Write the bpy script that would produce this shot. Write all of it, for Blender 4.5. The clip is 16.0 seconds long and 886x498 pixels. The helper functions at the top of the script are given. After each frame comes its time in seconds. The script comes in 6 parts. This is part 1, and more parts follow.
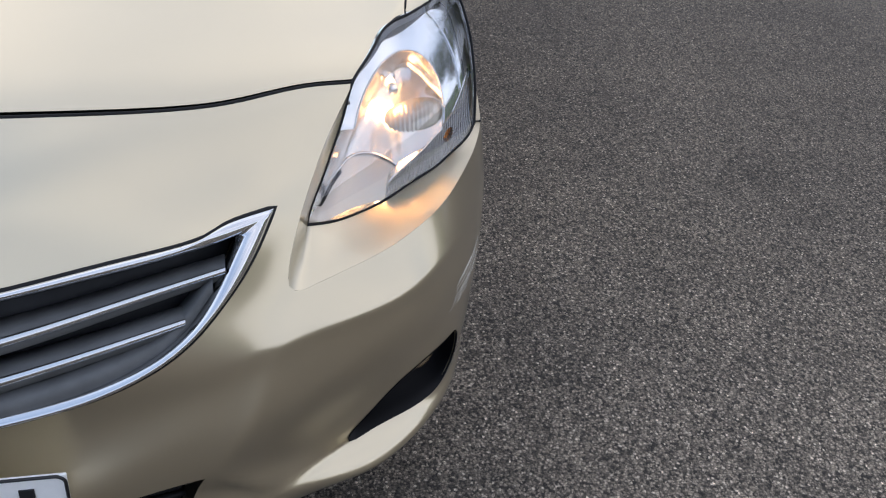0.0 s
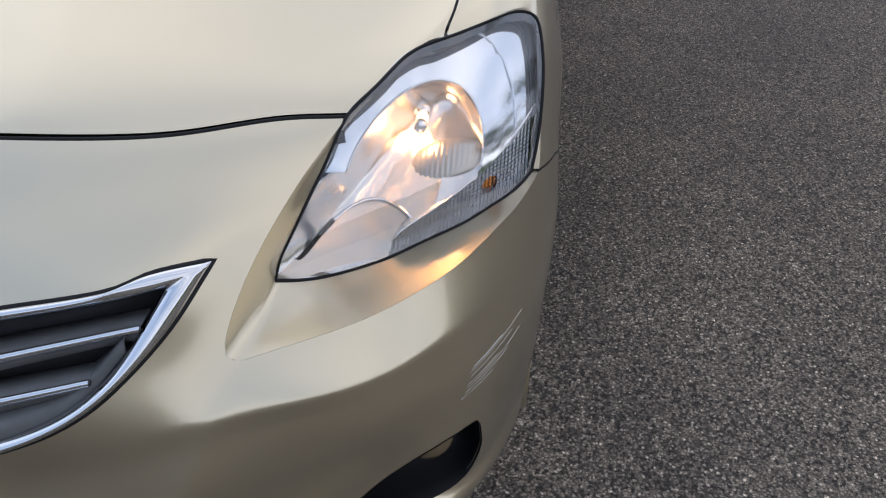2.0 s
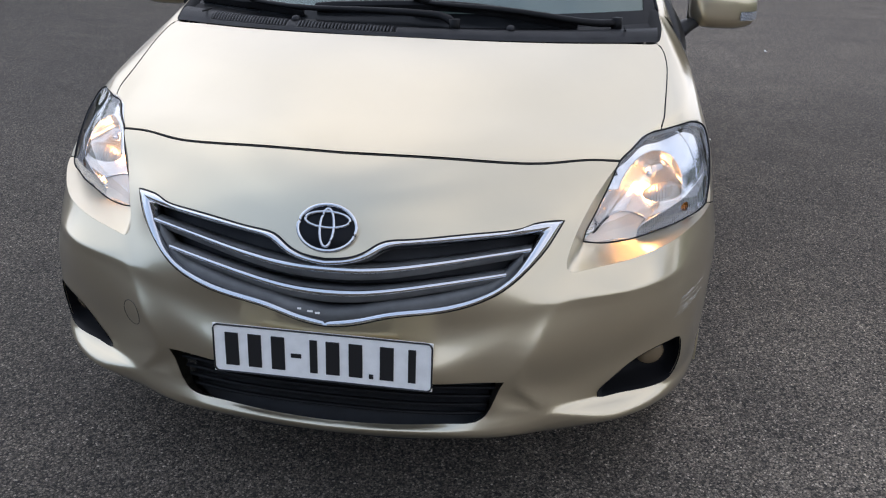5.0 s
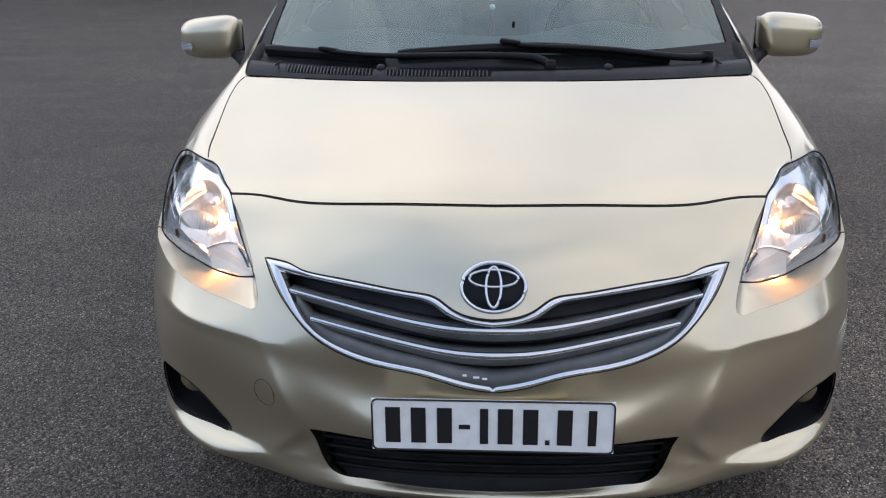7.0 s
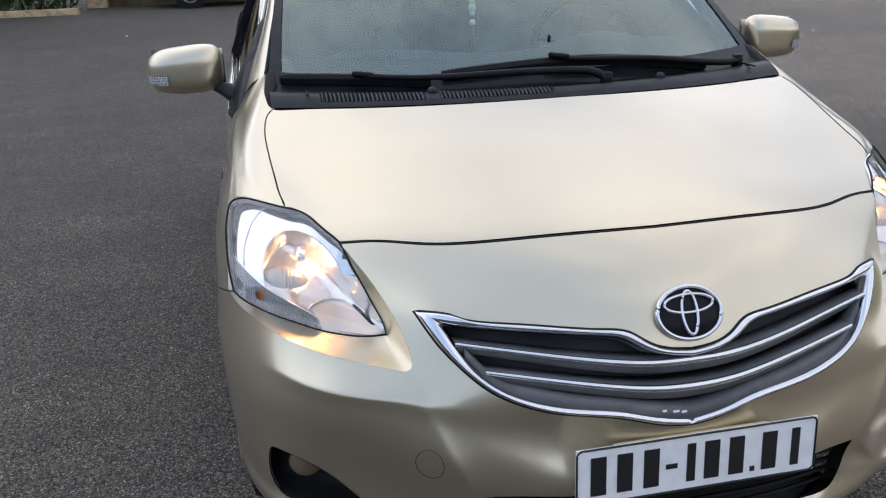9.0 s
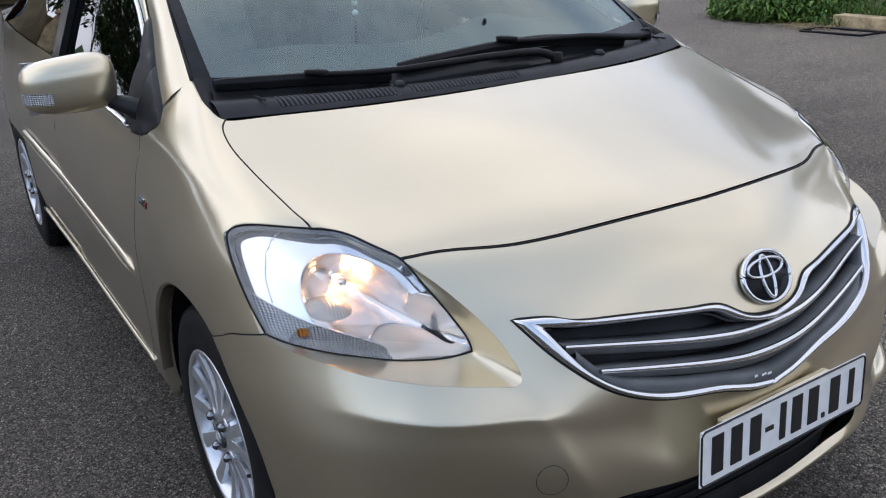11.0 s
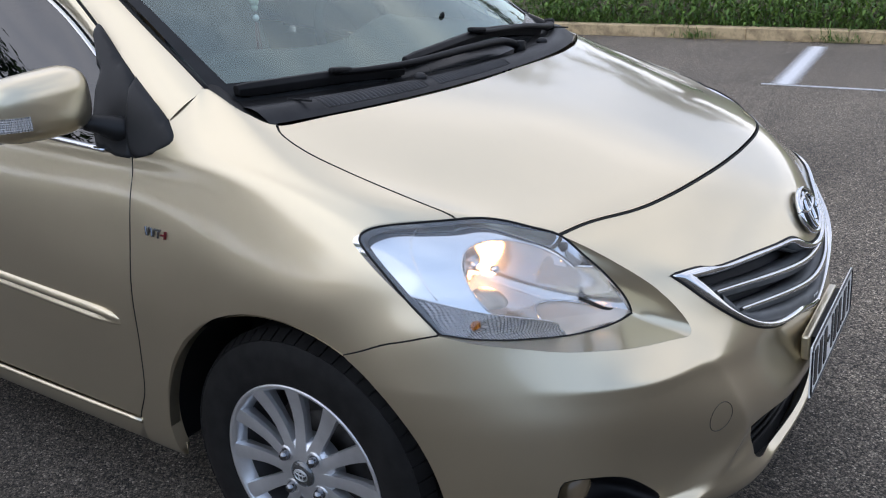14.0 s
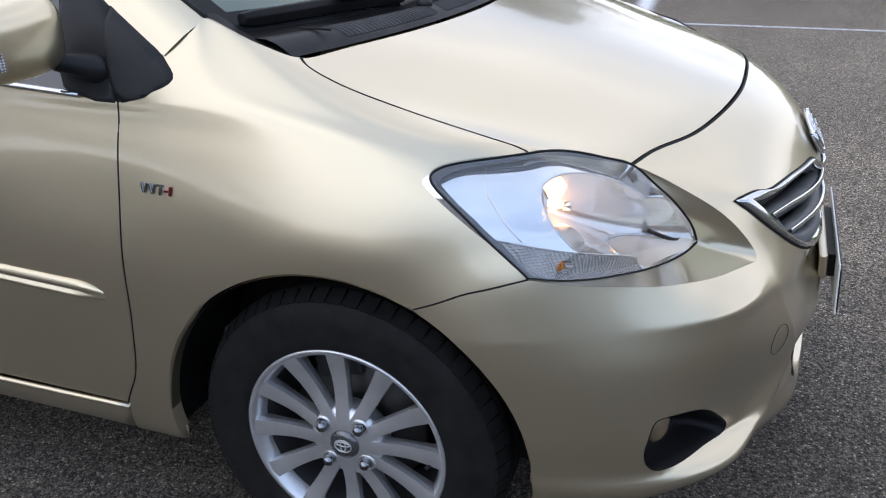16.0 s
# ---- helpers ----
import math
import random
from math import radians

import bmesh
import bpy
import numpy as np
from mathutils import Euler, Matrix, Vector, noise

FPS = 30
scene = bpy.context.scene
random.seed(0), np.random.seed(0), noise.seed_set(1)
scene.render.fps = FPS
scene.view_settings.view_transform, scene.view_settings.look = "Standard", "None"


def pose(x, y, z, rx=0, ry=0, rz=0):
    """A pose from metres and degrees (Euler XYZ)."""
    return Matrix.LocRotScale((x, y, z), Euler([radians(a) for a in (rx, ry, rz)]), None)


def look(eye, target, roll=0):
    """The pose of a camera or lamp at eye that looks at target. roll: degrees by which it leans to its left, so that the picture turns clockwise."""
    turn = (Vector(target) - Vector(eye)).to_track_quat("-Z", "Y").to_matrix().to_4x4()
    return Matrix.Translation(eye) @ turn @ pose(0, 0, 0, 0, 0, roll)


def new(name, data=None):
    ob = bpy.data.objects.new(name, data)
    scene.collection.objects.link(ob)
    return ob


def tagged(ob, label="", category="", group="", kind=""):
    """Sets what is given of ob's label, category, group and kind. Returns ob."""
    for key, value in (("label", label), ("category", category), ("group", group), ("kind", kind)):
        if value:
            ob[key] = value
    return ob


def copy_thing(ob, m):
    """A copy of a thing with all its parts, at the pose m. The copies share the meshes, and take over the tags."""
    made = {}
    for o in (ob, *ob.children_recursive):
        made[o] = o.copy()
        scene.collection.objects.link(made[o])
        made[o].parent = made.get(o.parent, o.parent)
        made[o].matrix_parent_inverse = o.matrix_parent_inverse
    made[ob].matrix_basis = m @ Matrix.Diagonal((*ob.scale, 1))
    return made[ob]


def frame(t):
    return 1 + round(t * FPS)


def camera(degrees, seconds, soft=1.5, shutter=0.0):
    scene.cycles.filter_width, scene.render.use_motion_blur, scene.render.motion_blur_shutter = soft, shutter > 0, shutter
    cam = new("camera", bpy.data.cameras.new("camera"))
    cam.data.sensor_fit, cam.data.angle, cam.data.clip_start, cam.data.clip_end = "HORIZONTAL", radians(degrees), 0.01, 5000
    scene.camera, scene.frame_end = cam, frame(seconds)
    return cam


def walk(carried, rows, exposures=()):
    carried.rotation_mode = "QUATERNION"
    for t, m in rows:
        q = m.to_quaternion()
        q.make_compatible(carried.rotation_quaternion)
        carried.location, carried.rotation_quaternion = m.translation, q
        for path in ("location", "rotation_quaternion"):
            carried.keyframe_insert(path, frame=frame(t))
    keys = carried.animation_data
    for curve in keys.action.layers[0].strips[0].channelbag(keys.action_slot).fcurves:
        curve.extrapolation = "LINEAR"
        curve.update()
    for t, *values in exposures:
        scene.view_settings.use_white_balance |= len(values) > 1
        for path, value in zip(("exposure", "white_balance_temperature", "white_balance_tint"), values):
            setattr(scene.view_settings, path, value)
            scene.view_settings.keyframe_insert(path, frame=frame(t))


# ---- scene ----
cam = camera(54.3, 16.0, soft=1.15)
PATH = [
    (0, (0.421, -0.751, 1.308), (0.9, 0.8, 0.14), 8.0),
    (0.5, (0.562, -0.653, 1.303), (0.863, 0.939, 0.131), 8.1),
    (1, (0.696, -0.581, 1.275), (0.76, 1.048, 0.117), 6.8),
    (1.5, (0.746, -0.529, 1.254), (0.7, 1.091, 0.083), 4.4),
    (2, (0.762, -0.548, 1.253), (0.651, 1.06, 0.069), 1.8),
    (2.5, (0.705, -0.732, 1.313), (0.509, 0.939, 0.231), -0.0),
    (3, (0.644, -0.952, 1.335), (0.441, 0.769, 0.336), -1.1),
    (3.5, (0.686, -1.15, 1.37), (0.496, 0.603, 0.426), -0.6),
    (4, (0.744, -1.337, 1.369), (0.505, 0.437, 0.477), 0.6),
    (4.5, (0.639, -1.453, 1.373), (0.346, 0.341, 0.539), 1.0),
    (5, (0.475, -1.576, 1.382), (0.206, 0.236, 0.58), 1.3),
    (5.2, (0.423, -1.612, 1.383), (0.157, 0.206, 0.593), 1.9),
    (7.3, (-0.129, -1.509, 1.376), (-0.175, 0.36, 0.666), -1.7),
    (7.5, (-0.221, -1.531, 1.383), (-0.179, 0.341, 0.679), -1.1),
    (8, (-0.372, -1.479, 1.375), (-0.238, 0.385, 0.665), -0.7),
    (8.5, (-0.545, -1.363, 1.371), (-0.324, 0.497, 0.669), -1.5),
    (9, (-0.713, -1.288, 1.362), (-0.335, 0.55, 0.672), -1.7),
    (9.2, (-0.792, -1.284, 1.367), (-0.341, 0.541, 0.684), -1.6),
    (11.3, (-1.362, -0.849, 1.35), (-0.274, 0.666, 0.631), -2.9),
    (11.5, (-1.438, -0.82, 1.366), (-0.278, 0.647, 0.655), -3.0),
    (12, (-1.604, -0.752, 1.356), (-0.304, 0.604, 0.67), -2.1),
    (12.5, (-1.671, -0.65, 1.329), (-0.321, 0.654, 0.64), -2.3),
    (13, (-1.722, -0.496, 1.314), (-0.32, 0.75, 0.619), -2.6),
    (13.5, (-1.773, -0.408, 1.316), (-0.316, 0.768, 0.614), -2.5),
    (14, (-1.886, -0.297, 1.318), (-0.324, 0.73, 0.608), -2.6),
    (14.5, (-1.987, -0.205, 1.313), (-0.345, 0.676, 0.586), -2.4),
    (15, (-2.005, -0.094, 1.287), (-0.34, 0.729, 0.546), -2.6),
    (15.5, (-1.975, 0.046, 1.269), (-0.297, 0.797, 0.482), -2.9),
    (16, (-1.969, 0.126, 1.27), (-0.268, 0.771, 0.44), -1.5),
]
walk(cam, [(t, look(eye, target, roll)) for t, eye, target, roll in PATH], exposures=((0, 0.0), (1.0, -0.10), (2.0, -0.10), (3.5, 0.0), (5.0, 0.0), (8.0, 0.05), (9.0, 0.08), (12.0, 0.06), (13.0, 0.10), (14.5, 0.12), (15.5, 0.17), (16, 0.24)))

# ---- world, sun, exposure ----
SUN_EL, SUN_AZ = 42.0, 285.0
world = bpy.data.worlds.new("overcast_sky")
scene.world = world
world.use_nodes = True
wt = world.node_tree
wt.nodes.clear()


def wn(kind, **values):
    n = wt.nodes.new(kind)
    for key, value in values.items():
        n.inputs[key].default_value = value
    return n


w_out = wt.nodes.new("ShaderNodeOutputWorld")
w_sky = wt.nodes.new("ShaderNodeTexSky")
w_sky.sky_type = "NISHITA"
w_sky.sun_disc = False
w_sky.sun_elevation = radians(SUN_EL)
w_sky.sun_rotation = radians(SUN_AZ)
w_co = wt.nodes.new("ShaderNodeTexCoord")
w_map = wn("ShaderNodeMapping", Scale=(1.0, 1.0, 2.6))
w_noise = wn("ShaderNodeTexNoise", Scale=1.7, Detail=6.0, Roughness=0.55)
w_ramp = wt.nodes.new("ShaderNodeValToRGB")
w_ramp.color_ramp.elements[0].position, w_ramp.color_ramp.elements[0].color = 0.36, (0.545, 0.615, 0.80, 1)
w_ramp.color_ramp.elements[1].position, w_ramp.color_ramp.elements[1].color = 0.63, (1.015, 1.02, 1.125, 1)
w_bg1 = wn("ShaderNodeBackground", Strength=0.13)
w_bg2 = wn("ShaderNodeBackground", Strength=1.75)
w_mix = wn("ShaderNodeMixShader", Fac=0.84)
wt.links.new(w_co.outputs["Generated"], w_map.inputs["Vector"])
wt.links.new(w_map.outputs[0], w_noise.inputs["Vector"])
wt.links.new(w_noise.outputs["Fac"], w_ramp.inputs[0])
wt.links.new(w_sky.outputs[0], w_bg1.inputs[0])
# the dome is set slightly brighter at the horizon than overhead
w_sep = wt.nodes.new("ShaderNodeSeparateXYZ")
w_rng = wn("ShaderNodeMapRange", **{"From Min": 0.0, "From Max": 0.85, "To Min": 1.0, "To Max": 0.93})
w_mul = wt.nodes.new("ShaderNodeMixRGB")
w_mul.blend_type = "MULTIPLY"
w_mul.inputs[0].default_value = 1.0
wt.links.new(w_co.outputs["Generated"], w_sep.inputs[0])
wt.links.new(w_sep.outputs["Z"], w_rng.inputs["Value"])
# and an added bright side in the unseen sky, lifting the flank's reflections
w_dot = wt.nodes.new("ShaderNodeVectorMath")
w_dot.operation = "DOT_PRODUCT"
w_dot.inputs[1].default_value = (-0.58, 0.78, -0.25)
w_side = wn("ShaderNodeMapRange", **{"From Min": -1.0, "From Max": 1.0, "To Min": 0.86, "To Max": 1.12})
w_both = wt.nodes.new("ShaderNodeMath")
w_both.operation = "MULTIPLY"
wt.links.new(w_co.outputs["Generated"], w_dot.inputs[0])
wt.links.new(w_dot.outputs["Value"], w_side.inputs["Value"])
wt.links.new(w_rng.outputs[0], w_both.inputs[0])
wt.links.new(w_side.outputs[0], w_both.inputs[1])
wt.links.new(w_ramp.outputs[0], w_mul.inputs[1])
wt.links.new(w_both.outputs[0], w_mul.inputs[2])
# an added cool, dim patch of unseen sky, darkening the nose's reflections
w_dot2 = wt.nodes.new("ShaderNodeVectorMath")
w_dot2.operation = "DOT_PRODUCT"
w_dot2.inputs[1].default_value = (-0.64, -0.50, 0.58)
w_dim = wn("ShaderNodeMapRange", **{"From Min": 0.38, "From Max": 0.86, "To Min": 0.0, "To Max": 0.95})
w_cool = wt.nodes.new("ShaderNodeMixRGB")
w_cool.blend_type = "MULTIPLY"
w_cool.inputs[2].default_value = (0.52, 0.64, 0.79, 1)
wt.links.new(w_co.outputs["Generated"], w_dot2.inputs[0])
wt.links.new(w_dot2.outputs["Value"], w_dim.inputs["Value"])
wt.links.new(w_dim.outputs[0], w_cool.inputs[0])
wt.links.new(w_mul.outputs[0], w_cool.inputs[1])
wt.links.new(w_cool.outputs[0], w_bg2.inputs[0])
wt.links.new(w_bg1.outputs[0], w_mix.inputs[1])
wt.links.new(w_bg2.outputs[0], w_mix.inputs[2])
wt.links.new(w_mix.outputs[0], w_out.inputs[0])

sun_data = bpy.data.lights.new("sun", "SUN")
sun_data.energy, sun_data.angle, sun_data.color = 0.25, radians(60), (1.0, 0.95, 0.88)
sun = new("sun", sun_data)
el, az = radians(SUN_EL), radians(SUN_AZ)
sun_dir = Vector((math.sin(az) * math.cos(el), math.cos(az) * math.cos(el), math.sin(el)))
sun.matrix_world = look(sun_dir * 30, (0, 0, 0))
scene.view_settings.exposure = 0.0


# ---- materials ----
class Mat:
    """A small node-graph writer round one Principled material."""

    def __init__(self, name, color=(0.5, 0.5, 0.5), rough=0.5, metal=0.0, **more):
        self.m = bpy.data.materials.new(name)
        self.m.use_nodes = True
        self.t = self.m.node_tree
        self.p = self.t.nodes["Principled BSDF"]
        self.p.inputs["Base Color"].default_value = (*color, 1)
        self.p.inputs["Roughness"].default_value = rough
        self.p.inputs["Metallic"].default_value = metal
        for key, value in more.items():
            self.p.inputs[key.replace("_", " ")].default_value = value
        self.co = None

    def node(self, kind, **values):
        n = self.t.nodes.new(kind)
        for key, value in values.items():
            n.inputs[key.replace("_", " ")].default_value = value
        return n

    def link(self, a, b):
        self.t.links.new(a, b)

    def coords(self, scale=(1, 1, 1)):
        if self.co is None:
            self.co = self.node("ShaderNodeTexCoord")
        n = self.node("ShaderNodeMapping", Scale=scale)
        self.link(self.co.outputs["Object"], n.inputs[0])
        return n.outputs[0]

    def noise(self, scale, detail=4.0, rough=0.55, stretch=(1, 1, 1)):
        n = self.node("ShaderNodeTexNoise", Scale=scale, Detail=detail, Roughness=rough)
        self.link(self.coords(stretch), n.inputs["Vector"])
        return n.outputs["Fac"]

    def cells(self, scale, feature="F1", stretch=(1, 1, 1)):
        n = self.node("ShaderNodeTexVoronoi", Scale=scale)
        n.feature = feature
        self.link(self.coords(stretch), n.inputs["Vector"])
        return n

    def ramp(self, fac, stops):
        n = self.node("ShaderNodeValToRGB")
        e = n.color_ramp.elements
        while len(e) < len(stops):
            e.new(0.5)
        for el_, (at, c) in zip(e, stops):
            el_.position, el_.color = at, (*c, 1) if len(c) == 3 else c
        self.link(fac, n.inputs[0])
        return n.outputs[0]

    def mix(self, fac, a, b, kind="MIX"):
        n = self.node("ShaderNodeMixRGB")
        n.blend_type = kind
        for v, s in ((fac, 0), (a, 1), (b, 2)):
            if hasattr(v, "is_linked"):
                self.link(v, n.inputs[s])
            else:
                n.inputs[s].default_value = v if isinstance(v, (int, float)) else (*v, 1)
        return n.outputs[0]

    def color(self, out):
        self.link(out, self.p.inputs["Base Color"])
        return self

    def rough(self, out):
        self.link(out, self.p.inputs["Roughness"])
        return self

    def bump(self, out, strength=0.2, dist=0.002, chain=None):
        n = self.node("ShaderNodeBump", Strength=strength, Distance=dist)
        self.link(out, n.inputs["Height"])
        if chain:
            self.link(chain, n.inputs["Normal"])
        self.link(n.outputs[0], self.p.inputs["Normal"])
        return n.outputs[0]


def make_paint():
    a = Mat("champagne_metallic_paint", (0.60, 0.56, 0.48), 0.33, 0.92, Coat_Weight=1.0, Coat_Roughness=0.07, Coat_IOR=1.6)
    d2 = a.ramp(a.noise(3.0, 5.0), [(0.35, (0.95, 0.95, 0.95)), (0.7, (1.0, 1.0, 1.0))])
    a.color(a.mix(1.0, (0.652, 0.573, 0.412), d2, "MULTIPLY"))
    a.rough(a.ramp(a.noise(9.0, 6.0), [(0.3, (0.285, 0.285, 0.285)), (0.75, (0.315, 0.315, 0.315))]))
    return a.m


def make_asphalt():
    a = Mat("worn_asphalt", (0.05, 0.05, 0.052), 0.8)
    big = a.ramp(a.noise(0.35, 5.0, 0.6), [(0.3, (0.82, 0.82, 0.83)), (0.7, (1.16, 1.15, 1.13))])
    mid = a.ramp(a.noise(2.6, 6.0, 0.65), [(0.3, (0.84, 0.84, 0.84)), (0.72, (1.14, 1.14, 1.14))])
    stone = a.cells(175.0)
    grit = a.cells(420.0)
    tone = a.ramp(stone.outputs["Color"], [(0.16, (0.026, 0.0243, 0.0225)), (0.42, (0.122, 0.113, 0.103)), (0.62, (0.184, 0.170, 0.154)), (0.82, (0.268, 0.249, 0.229)), (0.93, (0.50, 0.475, 0.445))])
    tone2 = a.ramp(grit.outputs["Color"], [(0.1, (0.42, 0.42, 0.42)), (0.55, (1.0, 1.0, 1.0)), (0.95, (1.75, 1.72, 1.69))])
    gap = a.ramp(stone.outputs["Distance"], [(0.25, (1.1, 1.1, 1.1)), (0.75, (0.42, 0.42, 0.42))])
    c = a.mix(1.0, tone, tone2, "MULTIPLY")
    c = a.mix(1.0, c, gap, "MULTIPLY")
    c = a.mix(1.0, c, mid, "MULTIPLY")
    c = a.mix(1.0, c, big, "MULTIPLY")
    # brushed tyre streaks and a soft darker patch beside the car
    streak = a.ramp(a.noise(1.1, 5.0, 0.6, (0.35, 2.6, 1)), [(0.35, (0.90, 0.90, 0.90)), (0.65, (1.07, 1.07, 1.07))])
    c = a.mix(1.0, c, streak, "MULTIPLY")
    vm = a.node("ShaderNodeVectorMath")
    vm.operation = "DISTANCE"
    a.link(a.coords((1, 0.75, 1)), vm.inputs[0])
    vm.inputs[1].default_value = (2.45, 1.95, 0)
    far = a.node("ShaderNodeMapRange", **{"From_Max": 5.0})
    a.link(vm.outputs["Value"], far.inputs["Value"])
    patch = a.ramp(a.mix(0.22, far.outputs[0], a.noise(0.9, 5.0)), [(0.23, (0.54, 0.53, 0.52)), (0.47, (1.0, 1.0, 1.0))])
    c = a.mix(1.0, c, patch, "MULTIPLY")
    # painted darker under and past the car, partly for its shade; paler beside it
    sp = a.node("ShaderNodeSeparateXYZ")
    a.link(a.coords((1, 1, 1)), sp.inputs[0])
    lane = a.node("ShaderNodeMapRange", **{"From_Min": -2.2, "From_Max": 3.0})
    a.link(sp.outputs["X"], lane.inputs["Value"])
    side_tone = a.ramp(a.mix(0.3, lane.outputs[0], a.noise(1.3, 6.0, 0.65)), [(0.47, (0.76, 0.75, 0.735)), (0.60, (1.10, 1.07, 1.035)), (0.70, (1.28, 1.245, 1.20)), (0.80, (1.18, 1.145, 1.105)), (0.90, (1.04, 1.01, 0.98))])
    c = a.mix(1.0, c, side_tone, "MULTIPLY")
    # and paler towards the open side ahead of the car
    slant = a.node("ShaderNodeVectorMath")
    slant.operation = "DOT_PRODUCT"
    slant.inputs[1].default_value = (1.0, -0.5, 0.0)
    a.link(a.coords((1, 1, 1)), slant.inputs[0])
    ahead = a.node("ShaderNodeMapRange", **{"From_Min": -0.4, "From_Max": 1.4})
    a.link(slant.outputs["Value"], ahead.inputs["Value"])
    fore_tone = a.ramp(a.mix(0.25, ahead.outputs[0], a.noise(0.8, 6.0, 0.65)), [(0.28, (0.86, 0.85, 0.84)), (0.55, (1.14, 1.13, 1.115)), (0.78, (1.24, 1.23, 1.21))])
    a.color(a.mix(1.0, a.mix(1.0, c, fore_tone, "MULTIPLY"), (1.24, 1.17, 1.045), "MULTIPLY"))
    h = a.mix(0.4, stone.outputs["Distance"], grit.outputs["Distance"])
    inv = a.node("ShaderNodeInvert")
    a.link(h, inv.inputs["Color"])
    a.bump(inv.outputs[0], 0.8, 0.006)
    a.p.inputs["Specular IOR Level"].default_value = 0.42
    return a.m


PAINT = make_paint()
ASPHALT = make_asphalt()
CHROME = Mat("polished_chrome", (0.68, 0.69, 0.71), 0.09, 1.0).m
DARKCHROME = Mat("smoked_chrome", (0.25, 0.26, 0.28), 0.12, 1.0).m
REDCHROME = Mat("red_chrome", (0.30, 0.06, 0.07), 0.18, 0.9).m


def make_plastic(name, c, rough, grain=900.0, strength=0.25):
    a = Mat(name, c, rough)
    n = a.noise(grain, 3.0)
    a.bump(n, strength, 0.0006)
    k = a.ramp(a.noise(14.0, 5.0), [(0.3, tuple(v * 0.8 for v in c)), (0.75, tuple(min(1, v * 1.35 + 0.002) for v in c))])
    a.color(k)
    a.p.inputs["Specular IOR Level"].default_value = 0.16
    return a.m


BLACKPLASTIC = make_plastic("black_grained_plastic", (0.007, 0.007, 0.0075), 0.5)
GREYPLASTIC = make_plastic("grey_grille_plastic", (0.135, 0.138, 0.138), 0.42)
DARKGREY = make_plastic("dark_grille_recess", (0.022, 0.023, 0.025), 0.5)
RUBBER = make_plastic("black_rubber_seal", (0.014, 0.014, 0.015), 0.6)
TRIMPLASTIC = make_plastic("satin_black_trim", (0.011, 0.0115, 0.0125), 0.44)
TRIMPLASTIC.node_tree.nodes["Principled BSDF"].inputs["Specular IOR Level"].default_value = 0.28
VOID = Mat("unlit_underbody_black", (0.006, 0.006, 0.006), 0.9).m
SATINBLACK = make_plastic("satin_black_frit", (0.012, 0.013, 0.014), 0.2, 300.0, 0.02)


def make_pane(name, tint, gloss_ior=1.5, sheen=(1, 1, 1)):
    """Thin glass: a clear tinted film with a true Fresnel gloss."""
    a = Mat(name)
    t = a.t
    t.nodes.remove(a.p)
    out = t.nodes["Material Output"]
    tr = a.node("ShaderNodeBsdfTransparent", Color=(*tint, 1))
    gl = a.node("ShaderNodeBsdfGlossy", Roughness=0.0, Color=(*sheen, 1))
    # the gloss of a thin pane, alike from both of its sides
    lw = a.node("ShaderNodeLayerWeight", Blend=0.5)
    pw = a.node("ShaderNodeMath")
    pw.operation = "POWER"
    pw.inputs[1].default_value = 5.0
    a.link(lw.outputs["Facing"], pw.inputs[0])
    f0 = ((gloss_ior - 1) / (gloss_ior + 1)) ** 2
    fr = a.node("ShaderNodeMapRange", **{"To_Min": f0, "To_Max": 1.0})
    a.link(pw.outputs[0], fr.inputs["Value"])
    mx = a.node("ShaderNodeMixShader")
    a.link(fr.outputs[0], mx.inputs[0])
    a.link(tr.outputs[0], mx.inputs[1])
    a.link(gl.outputs[0], mx.inputs[2])
    a.link(mx.outputs[0], out.inputs[0])
    return a.m


LENS = make_pane("clear_headlamp_lens", (0.97, 0.975, 0.98), 1.8)
WINDSCREEN = make_pane("windscreen_glass", (0.72, 0.84, 0.81), 2.3, (0.86, 1.0, 0.95))
TINTED = make_pane("dark_tinted_glass", (0.04, 0.044, 0.05), 1.95)


def make_reflector():
    a = Mat("fluted_reflector", (0.73, 0.72, 0.70), 0.17, 0.82)
    w1 = a.node("ShaderNodeTexWave", Scale=17.0)
    a.link(a.coords(), w1.inputs["Vector"])
    a.bump(w1.outputs["Fac"], 0.07, 0.003)
    return a.m


REFLECTOR = make_reflector()
# the shelf's warm tint stands for the bulb's orange reflected in silver
LAMPSHELF = Mat("satin_lamp_shelf", (0.66, 0.60, 0.53), 0.24, 0.45).m
LAMPDOME = Mat("satin_beam_shield", (0.50, 0.46, 0.40), 0.22, 0.45).m
BEZEL = Mat("polished_silver_bezel", (0.82, 0.835, 0.85), 0.07, 0.86).m


def make_prism(name, c, rough):
    a = Mat(name, c, rough, 0.6)
    w1 = a.node("ShaderNodeTexWave", Scale=70.0)
    a.link(a.coords(), w1.inputs["Vector"])
    w2 = a.node("ShaderNodeTexWave", Scale=70.0)
    w2.bands_direction = "Z"
    a.link(a.coords(), w2.inputs["Vector"])
    a.bump(a.mix(0.3, w1.outputs["Fac"], w2.outputs["Fac"]), 1.0, 0.003)
    return a.m


PRISM = make_prism("prismatic_signal_reflector", (0.40, 0.405, 0.42), 0.2)
AMBER = make_prism("amber_signal_reflector", (0.88, 0.30, 0.05), 0.25)


def glow(name, c, strength):
    a = Mat(name, c, 0.4)
    a.p.inputs["Emission Color"].default_value = (*c, 1)
    a.p.inputs["Emission Strength"].default_value = strength
    return a.m


BULB = glow("lit_halogen_bulb", (1.0, 0.55, 0.23), 9.0)


